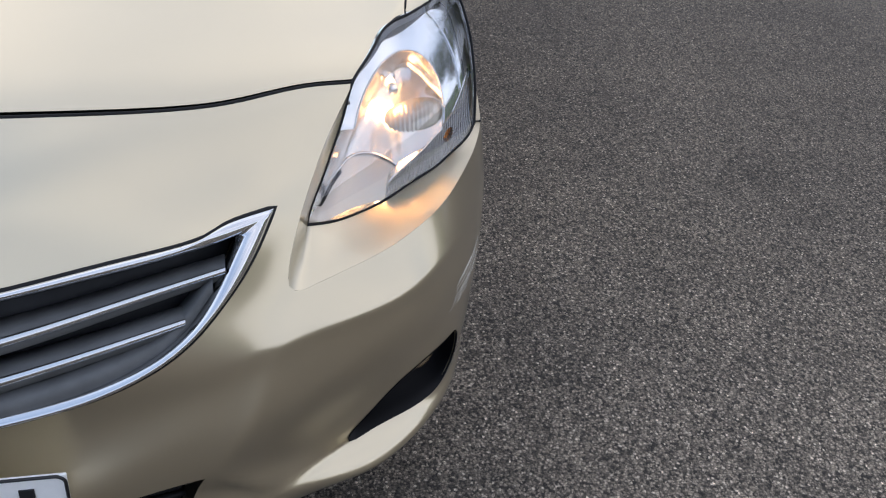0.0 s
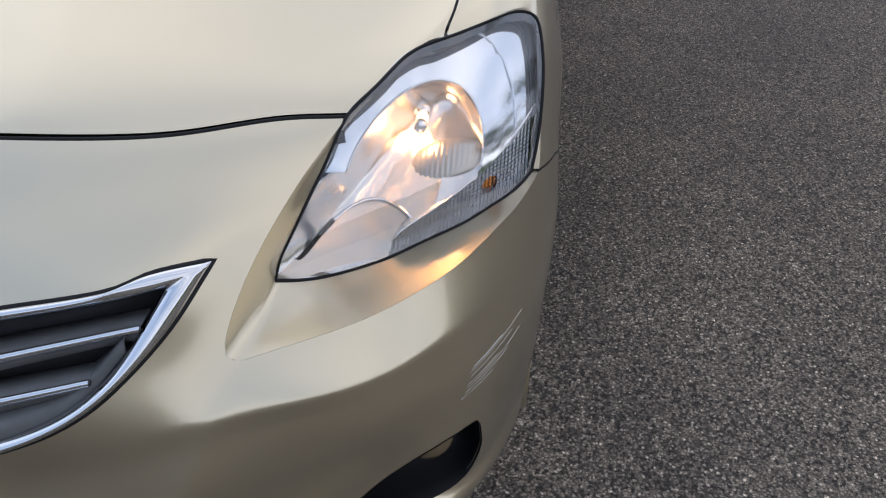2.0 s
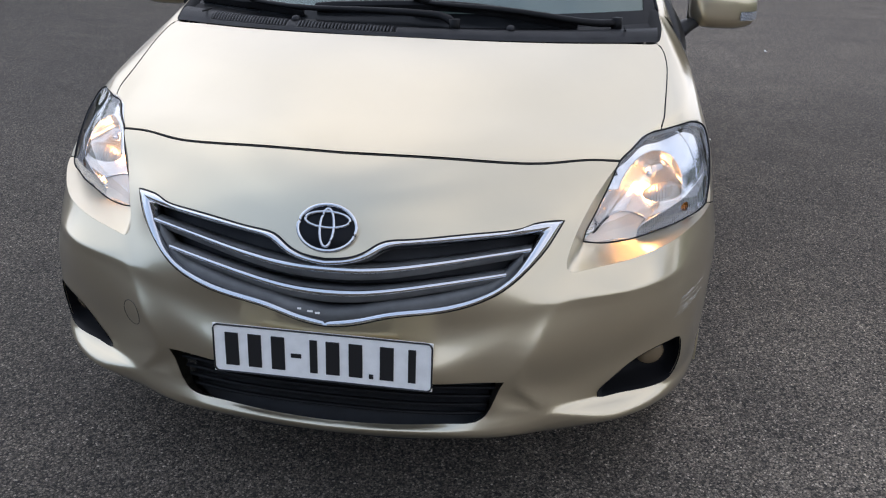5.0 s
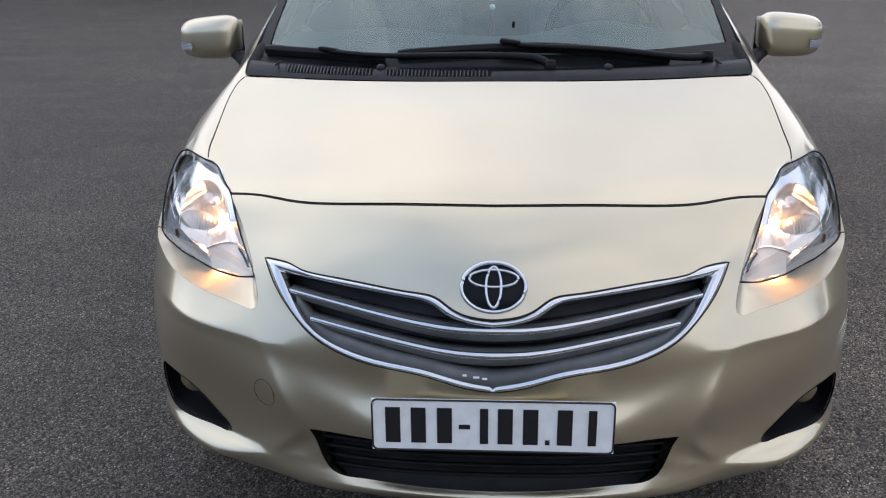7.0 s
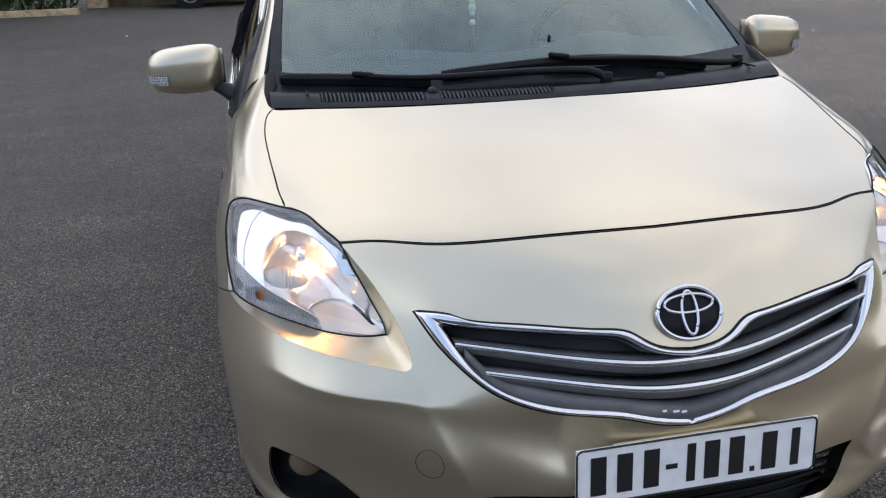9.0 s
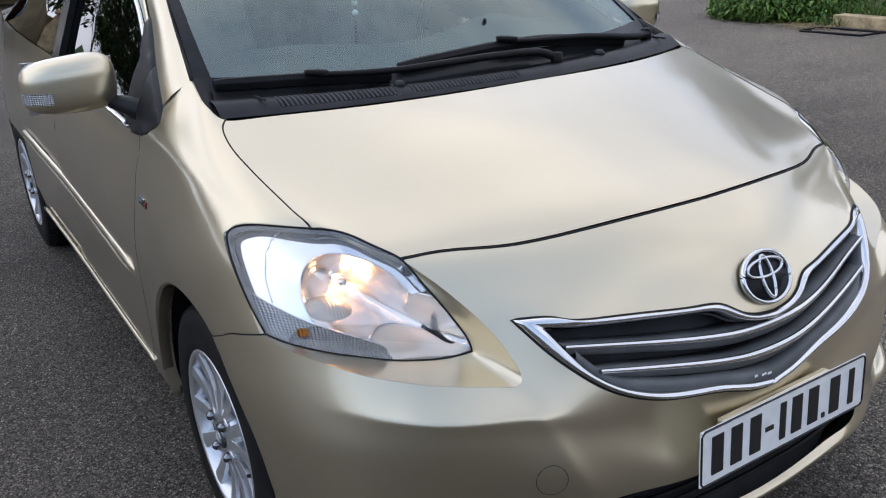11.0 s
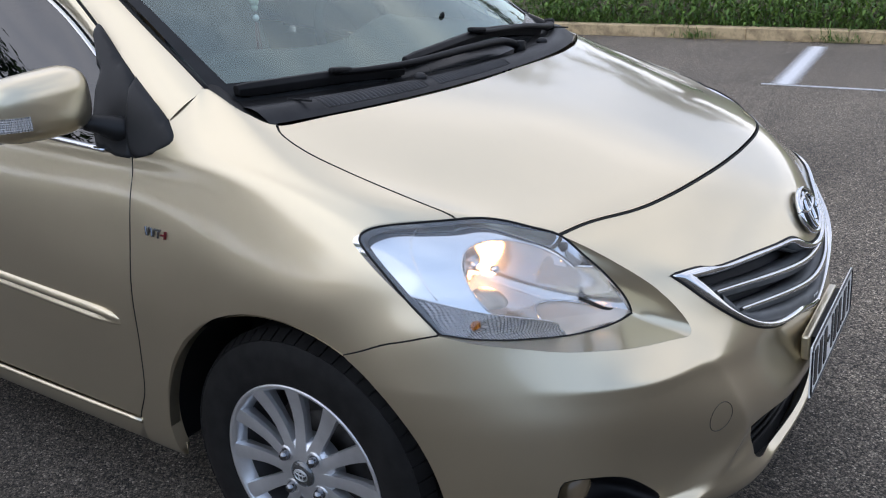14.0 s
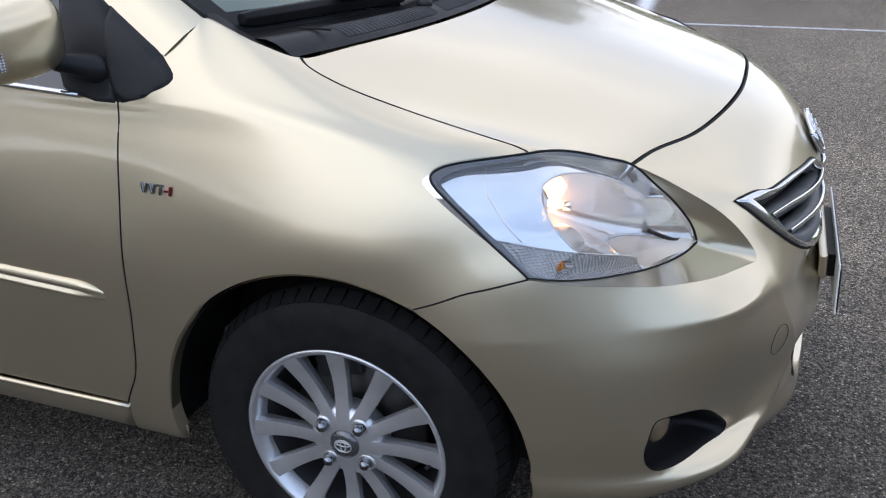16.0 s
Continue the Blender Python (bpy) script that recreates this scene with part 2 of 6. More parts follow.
def make_tyre():
    a = Mat("tyre_rubber", (0.022, 0.021, 0.020), 0.62)
    a.color(a.ramp(a.noise(22.0, 6.0, 0.65), [(0.3, (0.008, 0.008, 0.008)), (0.75, (0.019, 0.0185, 0.018))]))
    a.bump(a.noise(500.0, 3.0), 0.2, 0.0008)
    a.p.inputs["Specular IOR Level"].default_value = 0.12
    return a.m


TYRE = make_tyre()


def make_alloy():
    a = Mat("silver_alloy", (0.56, 0.57, 0.59), 0.30, 0.80)
    a.color(a.ramp(a.noise(26.0, 5.0), [(0.3, (0.62, 0.63, 0.645)), (0.7, (0.72, 0.73, 0.75))]))
    return a.m


ALLOY = make_alloy()
PLATEWHITE = Mat("white_plate_enamel", (0.86, 0.865, 0.865), 0.34)
PLATEWHITE.color(PLATEWHITE.ramp(PLATEWHITE.noise(30.0, 6.0), [(0.3, (0.80, 0.795, 0.765)), (0.6, (0.89, 0.885, 0.855))]))
PLATEWHITE = PLATEWHITE.m
PLATEINK = Mat("black_plate_ink", (0.012, 0.012, 0.013), 0.4).m
RED = Mat("dark_red_enamel", (0.10, 0.02, 0.02), 0.4).m


# ---- mesh helpers ----
def part(name, bm, material, parent=None, label="", smooth=True):
    """Links a bmesh as one mesh object under a thing or a part."""
    me = bpy.data.meshes.new(name)
    if smooth:
        for f in bm.faces:
            f.smooth = True
    bm.to_mesh(me)
    bm.free()
    if material is not None:
        me.materials.append(material)
    ob = new(name, me)
    if parent is not None:
        ob.parent = parent
        ob.matrix_parent_inverse = parent.matrix_basis.inverted()
    if label:
        ob["label"] = label
    return ob


def soft(ob, width=0.003, seg=2, angle=35):
    b = ob.modifiers.new("bevel", "BEVEL")
    b.width, b.segments, b.limit_method, b.angle_limit = width, seg, "ANGLE", radians(angle)
    n = ob.modifiers.new("normals", "WEIGHTED_NORMAL")
    n.keep_sharp = True
    return ob


def box_bm(sx, sy, sz, m=None):
    bm = bmesh.new()
    bmesh.ops.create_cube(bm, size=1.0)
    bmesh.ops.transform(bm, matrix=Matrix.Diagonal((sx, sy, sz, 1)), verts=bm.verts)
    if m is not None:
        bmesh.ops.transform(bm, matrix=m, verts=bm.verts)
    return bm


def mesh_bm(verts, faces):
    bm = bmesh.new()
    vs = [bm.verts.new(v) for v in verts]
    for f in faces:
        try:
            bm.faces.new([vs[i] for i in f])
        except ValueError:
            pass
    return bm


def grid_bm(P, close_u=False, close_v=False):
    """A quad sheet through a grid of points P[i][j]."""
    n, m = len(P), len(P[0])
    bm = bmesh.new()
    vs = [[bm.verts.new(p) for p in row] for row in P]
    for i in range(n - (0 if close_u else 1)):
        for j in range(m - (0 if close_v else 1)):
            a, b, c, d = vs[i][j], vs[(i + 1) % n][j], vs[(i + 1) % n][(j + 1) % m], vs[i][(j + 1) % m]
            if len({a, b, c, d}) == 4:
                bm.faces.new((a, b, c, d))
    return bm


def spline(points, n=40, closed=False):
    """A smooth curve through control points, evenly spread."""
    P = np.array(points, float)
    if closed:
        P = np.vstack([P[-2:], P, P[:3]])
    if len(P) == 2:
        return np.array([P[0] + (P[1] - P[0]) * k / (n - 1) for k in range(n)])
    d = np.r_[0, np.cumsum(np.maximum(np.linalg.norm(np.diff(P, axis=0), axis=1), 1e-6) ** 0.5)]
    t0, t1 = (d[2], d[-3]) if closed else (d[0], d[-1])
    B = cardinal(d, np.linspace(t0, t1, 400))
    C = B @ P
    s = np.r_[0, np.cumsum(np.linalg.norm(np.diff(C, axis=0), axis=1))]
    u = np.linspace(0, s[-1], n + (1 if closed else 0))
    out = np.column_stack([np.interp(u, s, C[:, k]) for k in range(C.shape[1])])
    return out[:-1] if closed else out


def cardinal(knots, at):
    """Basis of the natural cubic spline over the knots, at the given places: rows of weights."""
    k = np.asarray(knots, float)
    n = len(k)
    h = np.diff(k)
    A, R = np.zeros((n, n)), np.zeros((n, n))
    A[0, 0] = A[-1, -1] = 1
    for i in range(1, n - 1):
        A[i, i - 1], A[i, i], A[i, i + 1] = h[i - 1], 2 * (h[i - 1] + h[i]), h[i]
        R[i, i - 1], R[i, i], R[i, i + 1] = 6 / h[i - 1], -6 / h[i - 1] - 6 / h[i], 6 / h[i]
    M = np.linalg.solve(A, R)
    x = np.clip(np.asarray(at, float), k[0], k[-1])
    j = np.clip(np.searchsorted(k, x, side="right") - 1, 0, n - 2)
    a, b, H = (k[j + 1] - x), (x - k[j]), h[j]
    I = np.eye(n)
    W = (a ** 3 / (6 * H))[:, None] * M[j] + (b ** 3 / (6 * H))[:, None] * M[j + 1]
    W += (a / H)[:, None] * I[j] - (a * H / 6)[:, None] * M[j]
    W += (b / H)[:, None] * I[j + 1] - (b * H / 6)[:, None] * M[j + 1]
    return W


def tube_bm(path, r, seg=10, taper=None, flat=1.0):
    """A round or flattened bar along a path."""
    P = np.array(path, float)
    closed = len(P) > 3 and np.linalg.norm(P[0] - P[-1]) < 1e-9
    if closed:
        P = P[:-1]
    rings = []
    up = np.array((0.0, 0.0, 1.0))
    for i, p in enumerate(P):
        d = P[(i + 1) % len(P)] - P[i - 1] if closed else P[min(i + 1, len(P) - 1)] - P[max(i - 1, 0)]
        d /= np.linalg.norm(d) + 1e-9
        u0 = up if abs(d[2]) < 0.95 else np.array((1.0, 0, 0))
        a = np.cross(d, u0)
        a /= np.linalg.norm(a)
        b = np.cross(a, d)
        k = r * (taper(i / (len(P) - 1)) if taper else 1.0)
        rings.append([tuple(p + a * k * math.cos(q) + b * k * flat * math.sin(q)) for q in [2 * math.pi * j / seg for j in range(seg)]])
    bm = grid_bm(rings, close_u=closed, close_v=True)
    bm.verts.ensure_lookup_table()
    n = len(rings)
    if closed:
        bmesh.ops.recalc_face_normals(bm, faces=bm.faces)
        return bm
    bm.faces.new([bm.verts[j] for j in range(seg)])
    bm.faces.new([bm.verts[(n - 1) * seg + j] for j in range(seg)][::-1])
    bmesh.ops.recalc_face_normals(bm, faces=bm.faces)
    return bm


def lathe_bm(profile, seg=64, axis="X"):
    """Turns (radius, along) pairs about the x axis."""
    rings = []
    for r, x in profile:
        rings.append([(x, r * math.cos(q), r * math.sin(q)) for q in [2 * math.pi * j / seg for j in range(seg)]])
    bm = grid_bm(rings, close_v=True)
    bmesh.ops.recalc_face_normals(bm, faces=bm.faces)
    return bm


def join_bm(list_of_bm):
    out = bmesh.new()
    tmp = bpy.data.meshes.new("tmp")
    for b in list_of_bm:
        b.to_mesh(tmp)
        b.free()
        out.from_mesh(tmp)
    bpy.data.meshes.remove(tmp)
    return out


def mirrored(bm):
    """A copy of the bmesh mirrored to the other side of the car."""
    out = bm.copy()
    bmesh.ops.transform(out, matrix=Matrix.Diagonal((-1, 1, 1, 1)), verts=out.verts)
    bmesh.ops.reverse_faces(out, faces=out.faces)
    return out


# ---- ground ----
bm = bmesh.new()
bmesh.ops.create_grid(bm, x_segments=40, y_segments=40, size=400)
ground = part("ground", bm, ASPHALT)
tagged(ground, "dark grey worn asphalt of an open car park", "asphalt", kind="structure")

# ---- the car's skin: feature lines from the lip up to the cowl, half a car, x outwards, y to the rear ----
LINES = {}
LINES["underlip"] = [(0, 0.036, .190), (.25, .044, .194), (.42, .085, .210), (.5, .11, .213), (.62, .17, .216), (.745, .285, .217), (.805, .43, .215), (.815, .62, .215), (.815, 1.12, .215), (.8, 2.4, .215)]
LINES["lip"] = [(0, -.010, .217), (.25, .002, .223), (.42, .030, .236), (.5, .064, .24), (.62, .116, .242), (.755, .246, .242), (.82, .42, .237), (.832, .62, .232), (.832, 1.12, .23), (.82, 2.4, .23)]
LINES["intake_foot"] = [(0, -.036, .249), (.25, -.023, .256), (.4, .003, .268), (.49, .043, .28), (.625, .094, .276), (.762, .222, .281), (.829, .41, .282), (.842, .62, .28), (.84, 1.12, .28), (.827, 2.4, .28)]
LINES["shelf"] = [(0, -.020, .263), (.25, -.004, .275), (.37, .003, .308), (.462, .034, .303), (.615, .133, .302), (.757, .228, .308), (.832, .425, .31), (.845, .62, .31), (.842, 1.12, .31), (.83, 2.4, .31)]
LINES["intake_head"] = [(0, -.048, .384), (.22, -.036, .384), (.325, -.010, .384), (.408, .009, .384), (.622, .126, .385), (.765, .226, .39), (.838, .43, .38), (.848, .62, .38), (.845, 1.12, .38), (.835, 2.4, .38)]
LINES["plate"] = [(0, -.040, .45), (.25, -.018, .452), (.36, .001, .457), (.438, .016, .46), (.637, .119, .468), (.775, .246, .475), (.841, .43, .47), (.854, .62, .47), (.849, 1.12, .47), (.84, 2.4, .47)]
LINES["under_waist"] = [(0, -.029, .505), (.25, -.004, .51), (.395, .0235, .522), (.467, .042, .53), (.645, .118, .54), (.776, .264, .538), (.843, .435, .53), (.855, .62, .52), (.851, 1.12, .52), (.842, 2.4, .52)]
LINES["waist"] = [(0, -.030, .54), (.25, -.006, .545), (.41, .031, .555), (.485, .053, .562), (.65, .122, .578), (.776, .284, .576), (.842, .44, .568), (.855, .62, .56), (.852, 1.12, .56), (.843, 2.4, .56)]
LINES["ledge"] = [(0, -.025, .62), (.25, .005, .62), (.42, .062, .62), (.49, .095, .616), (.66, .185, .634), (.775, .33, .657), (.829, .455, .655), (.850, .62, .63), (.850, 1.12, .64), (.843, 2.4, .65)]
LINES["grille_tip"] = [(0, .008, .70), (.25, .05, .695), (.44, .11, .695), (.51, .155, .69), (.66, .235, .70), (.775, .36, .71), (.815, .475, .715), (.843, .62, .70), (.8365, 1.12, .73), (.838, 2.4, .74)]
LINES["brow"] = [(0, .06, .765), (.25, .10, .757), (.47, .19, .75), (.548, .23, .745), (.665, .31, .755), (.765, .42, .765), (.8085, .53, .772), (.8265, .64, .772), (.820, 1.12, .81), (.823, 2.4, .83)]
LINES["hood_front"] = [(0, .158, .82), (.25, .18, .816), (.49, .265, .80), (.59, .31, .796), (.66, .40, .812), (.739, .49, .822), (.787, .585, .827), (.803, .69, .838), (.803, 1.12, .865), (.808, 2.4, .885)]
LINES["hood_third"] = [(0, .32, .875), (.25, .335, .87), (.49, .395, .848), (.60, .435, .838), (.69, .50, .85), (.745, .57, .858), (.772, .66, .866), (.785, .77, .882), (.795, 1.12, .90), (.80, 2.4, .92)]
LINES["hood_rear"] = [(0, .50, .928), (.25, .51, .925), (.49, .56, .905), (.61, .60, .890), (.705, .65, .891), (.738, .71, .90), (.757, .79, .912), (.765, .90, .925), (.772, 1.10, .94), (.785, 2.4, .95)]
LINES["cowl"] = [(0, .70, .978), (.25, .706, .977), (.49, .77, .972), (.60, .818, .969), (.685, .862, .966), (.70, .91, .982), (.702, .955, .999), (.695, 1.02, 1.025), (.735, 1.10, .990), (.77, 2.4, .975)]
NET = np.array([LINES[k] for k in LINES])
NET = np.insert(NET, 9, NET[:, 8] + (NET[:, 9] - NET[:, 8]) * 0.2, axis=1)
# creases: the waist and the shelf under the fog lamps are sharp round the corner and fade to the middle and the wheel
flat_v = np.r_[0, np.cumsum(np.linalg.norm(np.diff(NET[:, :8], axis=0), axis=2).mean(axis=1))]
stack = []
for row, line in enumerate(LINES):
    sharp, near = {"waist": ((0, 0, .1, .7, 1, 1, .7, .3, 0, 0), 0.011), "shelf": ((0, 0, .5, 1, 1, .9, .5, .2, 0, 0), 0.008)}.get(line, (None, 0))
    sides = []
    for step_v, other in ((-near, row - 1), (near, row + 1)):
        if sharp:
            plain = np.einsum("i,ijk->jk", cardinal(flat_v, np.array([flat_v[row] + step_v]))[0], NET)
            chord = NET[row] + (NET[other] - NET[row]) * (step_v / (flat_v[other] - flat_v[row]))
            sides.append(plain + (chord - plain) * np.array(sharp + (0,))[:, None])
    stack += [sides[0], NET[row], sides[1]] if sharp else [NET[row]]
NET = np.array(stack)
# a soft upright ridge runs from the crease down to the corner of the intake
ridge = np.zeros(len(NET))
ridge[5:12] = (0.5, 0.95, 1.0, 1.0, 0.95, 0.8, 0.4)
ridge = ridge[:, None]
flat_u = np.r_[0, np.cumsum(np.linalg.norm(np.diff(NET, axis=1), axis=2).mean(axis=0))]
cols = []
for step_u, other in ((-0.016, 2), (0.016, 4)):
    plain = np.einsum("j,ijk->ik", cardinal(flat_u, np.array([flat_u[3] + step_u]))[0], NET)
    chord = NET[:, 3] + (NET[:, other] - NET[:, 3]) * (step_u / (flat_u[other] - flat_u[3]))
    cols.append((plain + (chord - plain) * ridge)[:, None])
NET = np.concatenate([NET[:, :3], cols[0], NET[:, 3:4], cols[1], NET[:, 4:]], axis=1)
UK = np.r_[0, np.cumsum(np.linalg.norm(np.diff(NET, axis=1), axis=2).mean(axis=0))]
VK = np.r_[0, np.cumsum(np.linalg.norm(np.diff(NET[:, :8], axis=0), axis=2).mean(axis=1))]
UKS = np.r_[-UK[:0:-1], UK]
NETS = np.concatenate([NET[:, :0:-1] * np.array((-1, 1, 1)), NET], axis=1)
HUB = (0.764, 0.286)


def skin(uv):
    """Points of the skin at rows of (u, v)."""
    uv = np.atleast_2d(uv)
    p = np.einsum("ni,nj,ijk->nk", cardinal(VK, uv[:, 1]), cardinal(UKS, uv[:, 0]), NETS)
    r = np.hypot(p[:, 1] - HUB[0], p[:, 2] - HUB[1])
    flare = np.clip((0.465 - r) / 0.09, 0, 1)
    flare = flare * flare * (3 - 2 * flare) * np.clip((p[:, 0] - 0.7) / 0.08, 0, 1) * np.clip((p[:, 2] - 0.22) / 0.1, 0, 1)
    p[:, 0] += 0.0020 * flare
    return p


def skin_normal(uv, e=0.004):
    uv = np.atleast_2d(uv)
    du, dv = np.array((e, 0)), np.array((0, e))
    lo, hi = np.array((-UK[-1], 0.0)), np.array((UK[-1], VK[-1]))
    a = skin(np.clip(uv + du, lo, hi)) - skin(np.clip(uv - du, lo, hi))
    b = skin(np.clip(uv + dv, lo, hi)) - skin(np.clip(uv - dv, lo, hi))
    n = np.cross(a, b)
    return n / (np.linalg.norm(n, axis=1)[:, None] + 1e-12)


_gu, _gv = np.linspace(0, UK[-1], 260), np.linspace(0, VK[-1], 150)
_UV = np.array([(u, v) for u in _gu for v in _gv])
_P = skin(_UV)


def on_skin(points):
    """The (u, v) of the skin nearest to points."""
    Q = np.atleast_2d(np.array(points, float))
    out = []
    for q in Q:
        uv = _UV[np.argmin(((_P - q) ** 2).sum(axis=1))].copy()
        for _ in range(8):
            p = skin(uv)[0]
            e = 0.002
            J = np.column_stack([(skin(uv + (e, 0))[0] - p) / e, (skin(uv + (0, e))[0] - p) / e])
            step = np.linalg.lstsq(J, q - p, rcond=None)[0]
            uv = np.clip(uv + np.clip(step, -0.03, 0.03), (0, 0), (UK[-1], VK[-1]))
        out.append(uv)
    return np.array(out)


STEP = 0.0125


def run(points, step=STEP, smooth=True):
    """A smooth seam through design points, laid onto the skin: rows of (u, v)."""
    uv = on_skin(points)
    n = max(2, int(np.linalg.norm(np.diff(skin(uv), axis=0), axis=1).sum() / step) + 1)
    return spline(uv, n) if smooth and len(uv) > 2 else np.array([uv[0] + (uv[-1] - uv[0]) * k / (n - 1) for k in range(n)])


def loop(*runs):
    """Joins seams end to end into one closed outline."""
    out = []
    for r in runs:
        for q in r:
            if not out or np.linalg.norm(np.array(out[-1]) - q) > 1e-4:
                out.append(tuple(q))
    if np.linalg.norm(np.array(out[0]) - np.array(out[-1])) < 1e-4:
        out.pop()
    return np.array(out)


def inside(poly, pts):
    x, y = pts[:, 0], pts[:, 1]
    c = np.zeros(len(pts), bool)
    for (x0, y0), (x1, y1) in zip(poly, np.roll(poly, -1, axis=0)):
        if y0 != y1:
            c ^= ((y0 > y) != (y1 > y)) & (x < (x1 - x0) * (y - y0) / (y1 - y0) + x0)
    return c


from mathutils.geometry import delaunay_2d_cdt


def shrink(poly, gap, keep):
    """Draws an outline in by a gap; places on the centre line stay on it."""
    P = np.array(poly)
    a, b = np.roll(P, 1, axis=0), np.roll(P, -1, axis=0)
    d1, d2 = P - a, b - P
    n1 = np.column_stack([-d1[:, 1], d1[:, 0]])
    n2 = np.column_stack([-d2[:, 1], d2[:, 0]])
    n1 /= np.linalg.norm(n1, axis=1)[:, None] + 1e-9
    n2 /= np.linalg.norm(n2, axis=1)[:, None] + 1e-9
    n = n1 + n2
    n /= np.maximum((n ** 2).sum(axis=1)[:, None] / 2, 0.35)
    area = 0.5 * np.sum(P[:, 0] * b[:, 1] - b[:, 0] * P[:, 1])
    out = P + n * gap * (1 if area > 0 else -1)
    mid = P[:, 0] < 1e-4
    ends = mid & ~(np.roll(mid, 1) & np.roll(mid, -1))
    sign = 1 if area > 0 else -1
    use = np.where(np.roll(mid, 1)[:, None], n2, n1)
    out[mid] = P[mid]
    out[ends, 1] = P[ends, 1] + np.sign(use[ends, 1]) * gap * sign
    out[:, 0] = np.clip(out[:, 0], 0, UK[-1])
    out[:, 1] = np.clip(out[:, 1], 0, VK[-1])
    return out


def triangulate(loops, step=STEP, lines=()):
    """Fills outlines (the first outer, the rest holes) with an even net: points and triangles in the plane."""
    outer = loops[0]
    lo, hi = outer.min(axis=0), outer.max(axis=0)
    gx, gy = np.arange(lo[0] + step / 2, hi[0], step), np.arange(lo[1] + step / 2, hi[1], step)
    g = np.array([(x + (step / 2 if j % 2 else 0), y) for j, y in enumerate(gy) for x in gx])
    ok = inside(outer, g)
    for h in loops[1:]:
        ok &= ~inside(h, g)
    g = g[ok]
    rim = np.vstack(list(loops) + list(lines))
    near = np.array([((rim - q) ** 2).sum(axis=1).min() for q in g]) > (0.5 * step) ** 2
    g = g[near]
    pts = np.vstack([rim, g])
    edges, at = [], 0
    for lp in loops:
        n = len(lp)
        edges += [(at + i, at + (i + 1) % n) for i in range(n)]
        at += n
    for ln in lines:
        edges += [(at + i, at + i + 1) for i in range(len(ln) - 1)]
        at += len(ln)
    vs, _, fs, *_ = delaunay_2d_cdt([Vector(p) for p in pts], edges, [], 0, 1e-6)
    V = np.array([tuple(v) for v in vs])
    T = np.array([f for f in fs if len(f) == 3])
    c = V[T].mean(axis=1)
    ok = inside(outer, c)
    for h in loops[1:]:
        ok &= ~inside(h, c)
    return V, T[ok]


def panel(name, loops, material, parent, both=True, gap=0.0026, depth=0.03, label="", side=1, step=STEP, offset=0.0, flange=True):
    """A sheet of the skin inside the outlines, with its edges turned in. both: one sheet over the centre line, else the given side."""
    loops = [shrink(loops[0], gap, True)] + [shrink(h, -gap, True) for h in loops[1:]]
    UV, T = triangulate(loops, step)
    P, N = skin(UV), skin_normal(UV)
    P = P + N * offset
    tri3 = P[T]
    fn = np.cross(tri3[:, 1] - tri3[:, 0], tri3[:, 2] - tri3[:, 0])
    flip = (fn * N[T[:, 0]]).sum(axis=1) < 0
    T[flip] = T[flip][:, ::-1]
    verts, norms, faces = [], [], []

    def add(sign):
        base = len(verts)
        S = np.array((sign, 1, 1))
        verts.extend(map(tuple, P * S))
        norms.extend(map(tuple, N * S))
        faces.extend([tuple(base + i for i in (t if sign > 0 else t[::-1])) for t in T])
        if not flange:
            return
        for lp in loops:
            p, n = skin(lp), skin_normal(lp)
            p = p + n * offset
            m = len(lp)
            cen = (np.roll(p, -1, axis=0) - np.roll(p, 1, axis=0))
            out = np.cross(cen, n)
            out /= np.linalg.norm(out, axis=1)[:, None] + 1e-9
            b0 = len(verts)
            verts.extend(map(tuple, p * S))
            norms.extend(map(tuple, (n * 0.6 + out * 0.0) * S))
            verts.extend(map(tuple, (p - n * (depth if lp is loops[0] else 0.004)) * S))
            norms.extend(map(tuple, n * S))
            for i in range(m):
                j = (i + 1) % m
                if lp[i][0] < 1e-4 and lp[j][0] < 1e-4:
                    continue
                f = (b0 + i, b0 + j, b0 + m + j, b0 + m + i)
                faces.append(f if sign > 0 else f[::-1])

    if both:
        add(1), add(-1)
    else:
        add(side)
    me = bpy.data.meshes.new(name)
    me.from_pydata(verts, [], faces)
    me.update()
    for poly in me.polygons:
        poly.use_smooth = True
    me.normals_split_custom_set_from_vertices(norms)
    me.materials.append(material)
    ob = new(name, me)
    ob.parent = parent
    if label:
        ob["label"] = label
    return ob


car = tagged(new("car"), "champagne gold metallic saloon car with lit headlamps", "car")

# seams and outlines, on the half car
HOODSEAM = [(0, .158, .82), (.19, .168, .82), (.30, .19, .814), (.41, .227, .805), (.47, .258, .802), (.53, .288, .80), (.59, .31, .796)]
LAMPTOP = [(.59, .31, .796), (.612, .346, .811), (.632, .383, .823), (.655, .425, .831), (.69, .457, .835)]
HOODSIDE = [(.69, .457, .835), (.695, .51, .852), (.70, .57, .87), (.705, .633, .887), (.709, .704, .904), (.71, .77, .923), (.704, .826, .944), (.685, .862, .966)]
LAMPOUT = [(.69, .457, .835), (.74, .525, .833), (.774, .575, .828), (.798, .588, .818), (.808, .572, .80), (.814, .534, .77), (.815, .498, .737), (.813, .462, .705), (.807, .427, .671)]
BUMPSEAM = [(.807, .427, .671), (.84, .49, .655), (.852, .52, .647), (.85, .56, .628), (.841, .603, .61)]
LEDGE = [(.807, .427, .671), (.79, .36, .661), (.775, .327, .657), (.75, .28, .651), (.715, .238, .642), (.676, .197, .636), (.626, .16, .627), (.56, .122, .62), (.51, .098, .613)]
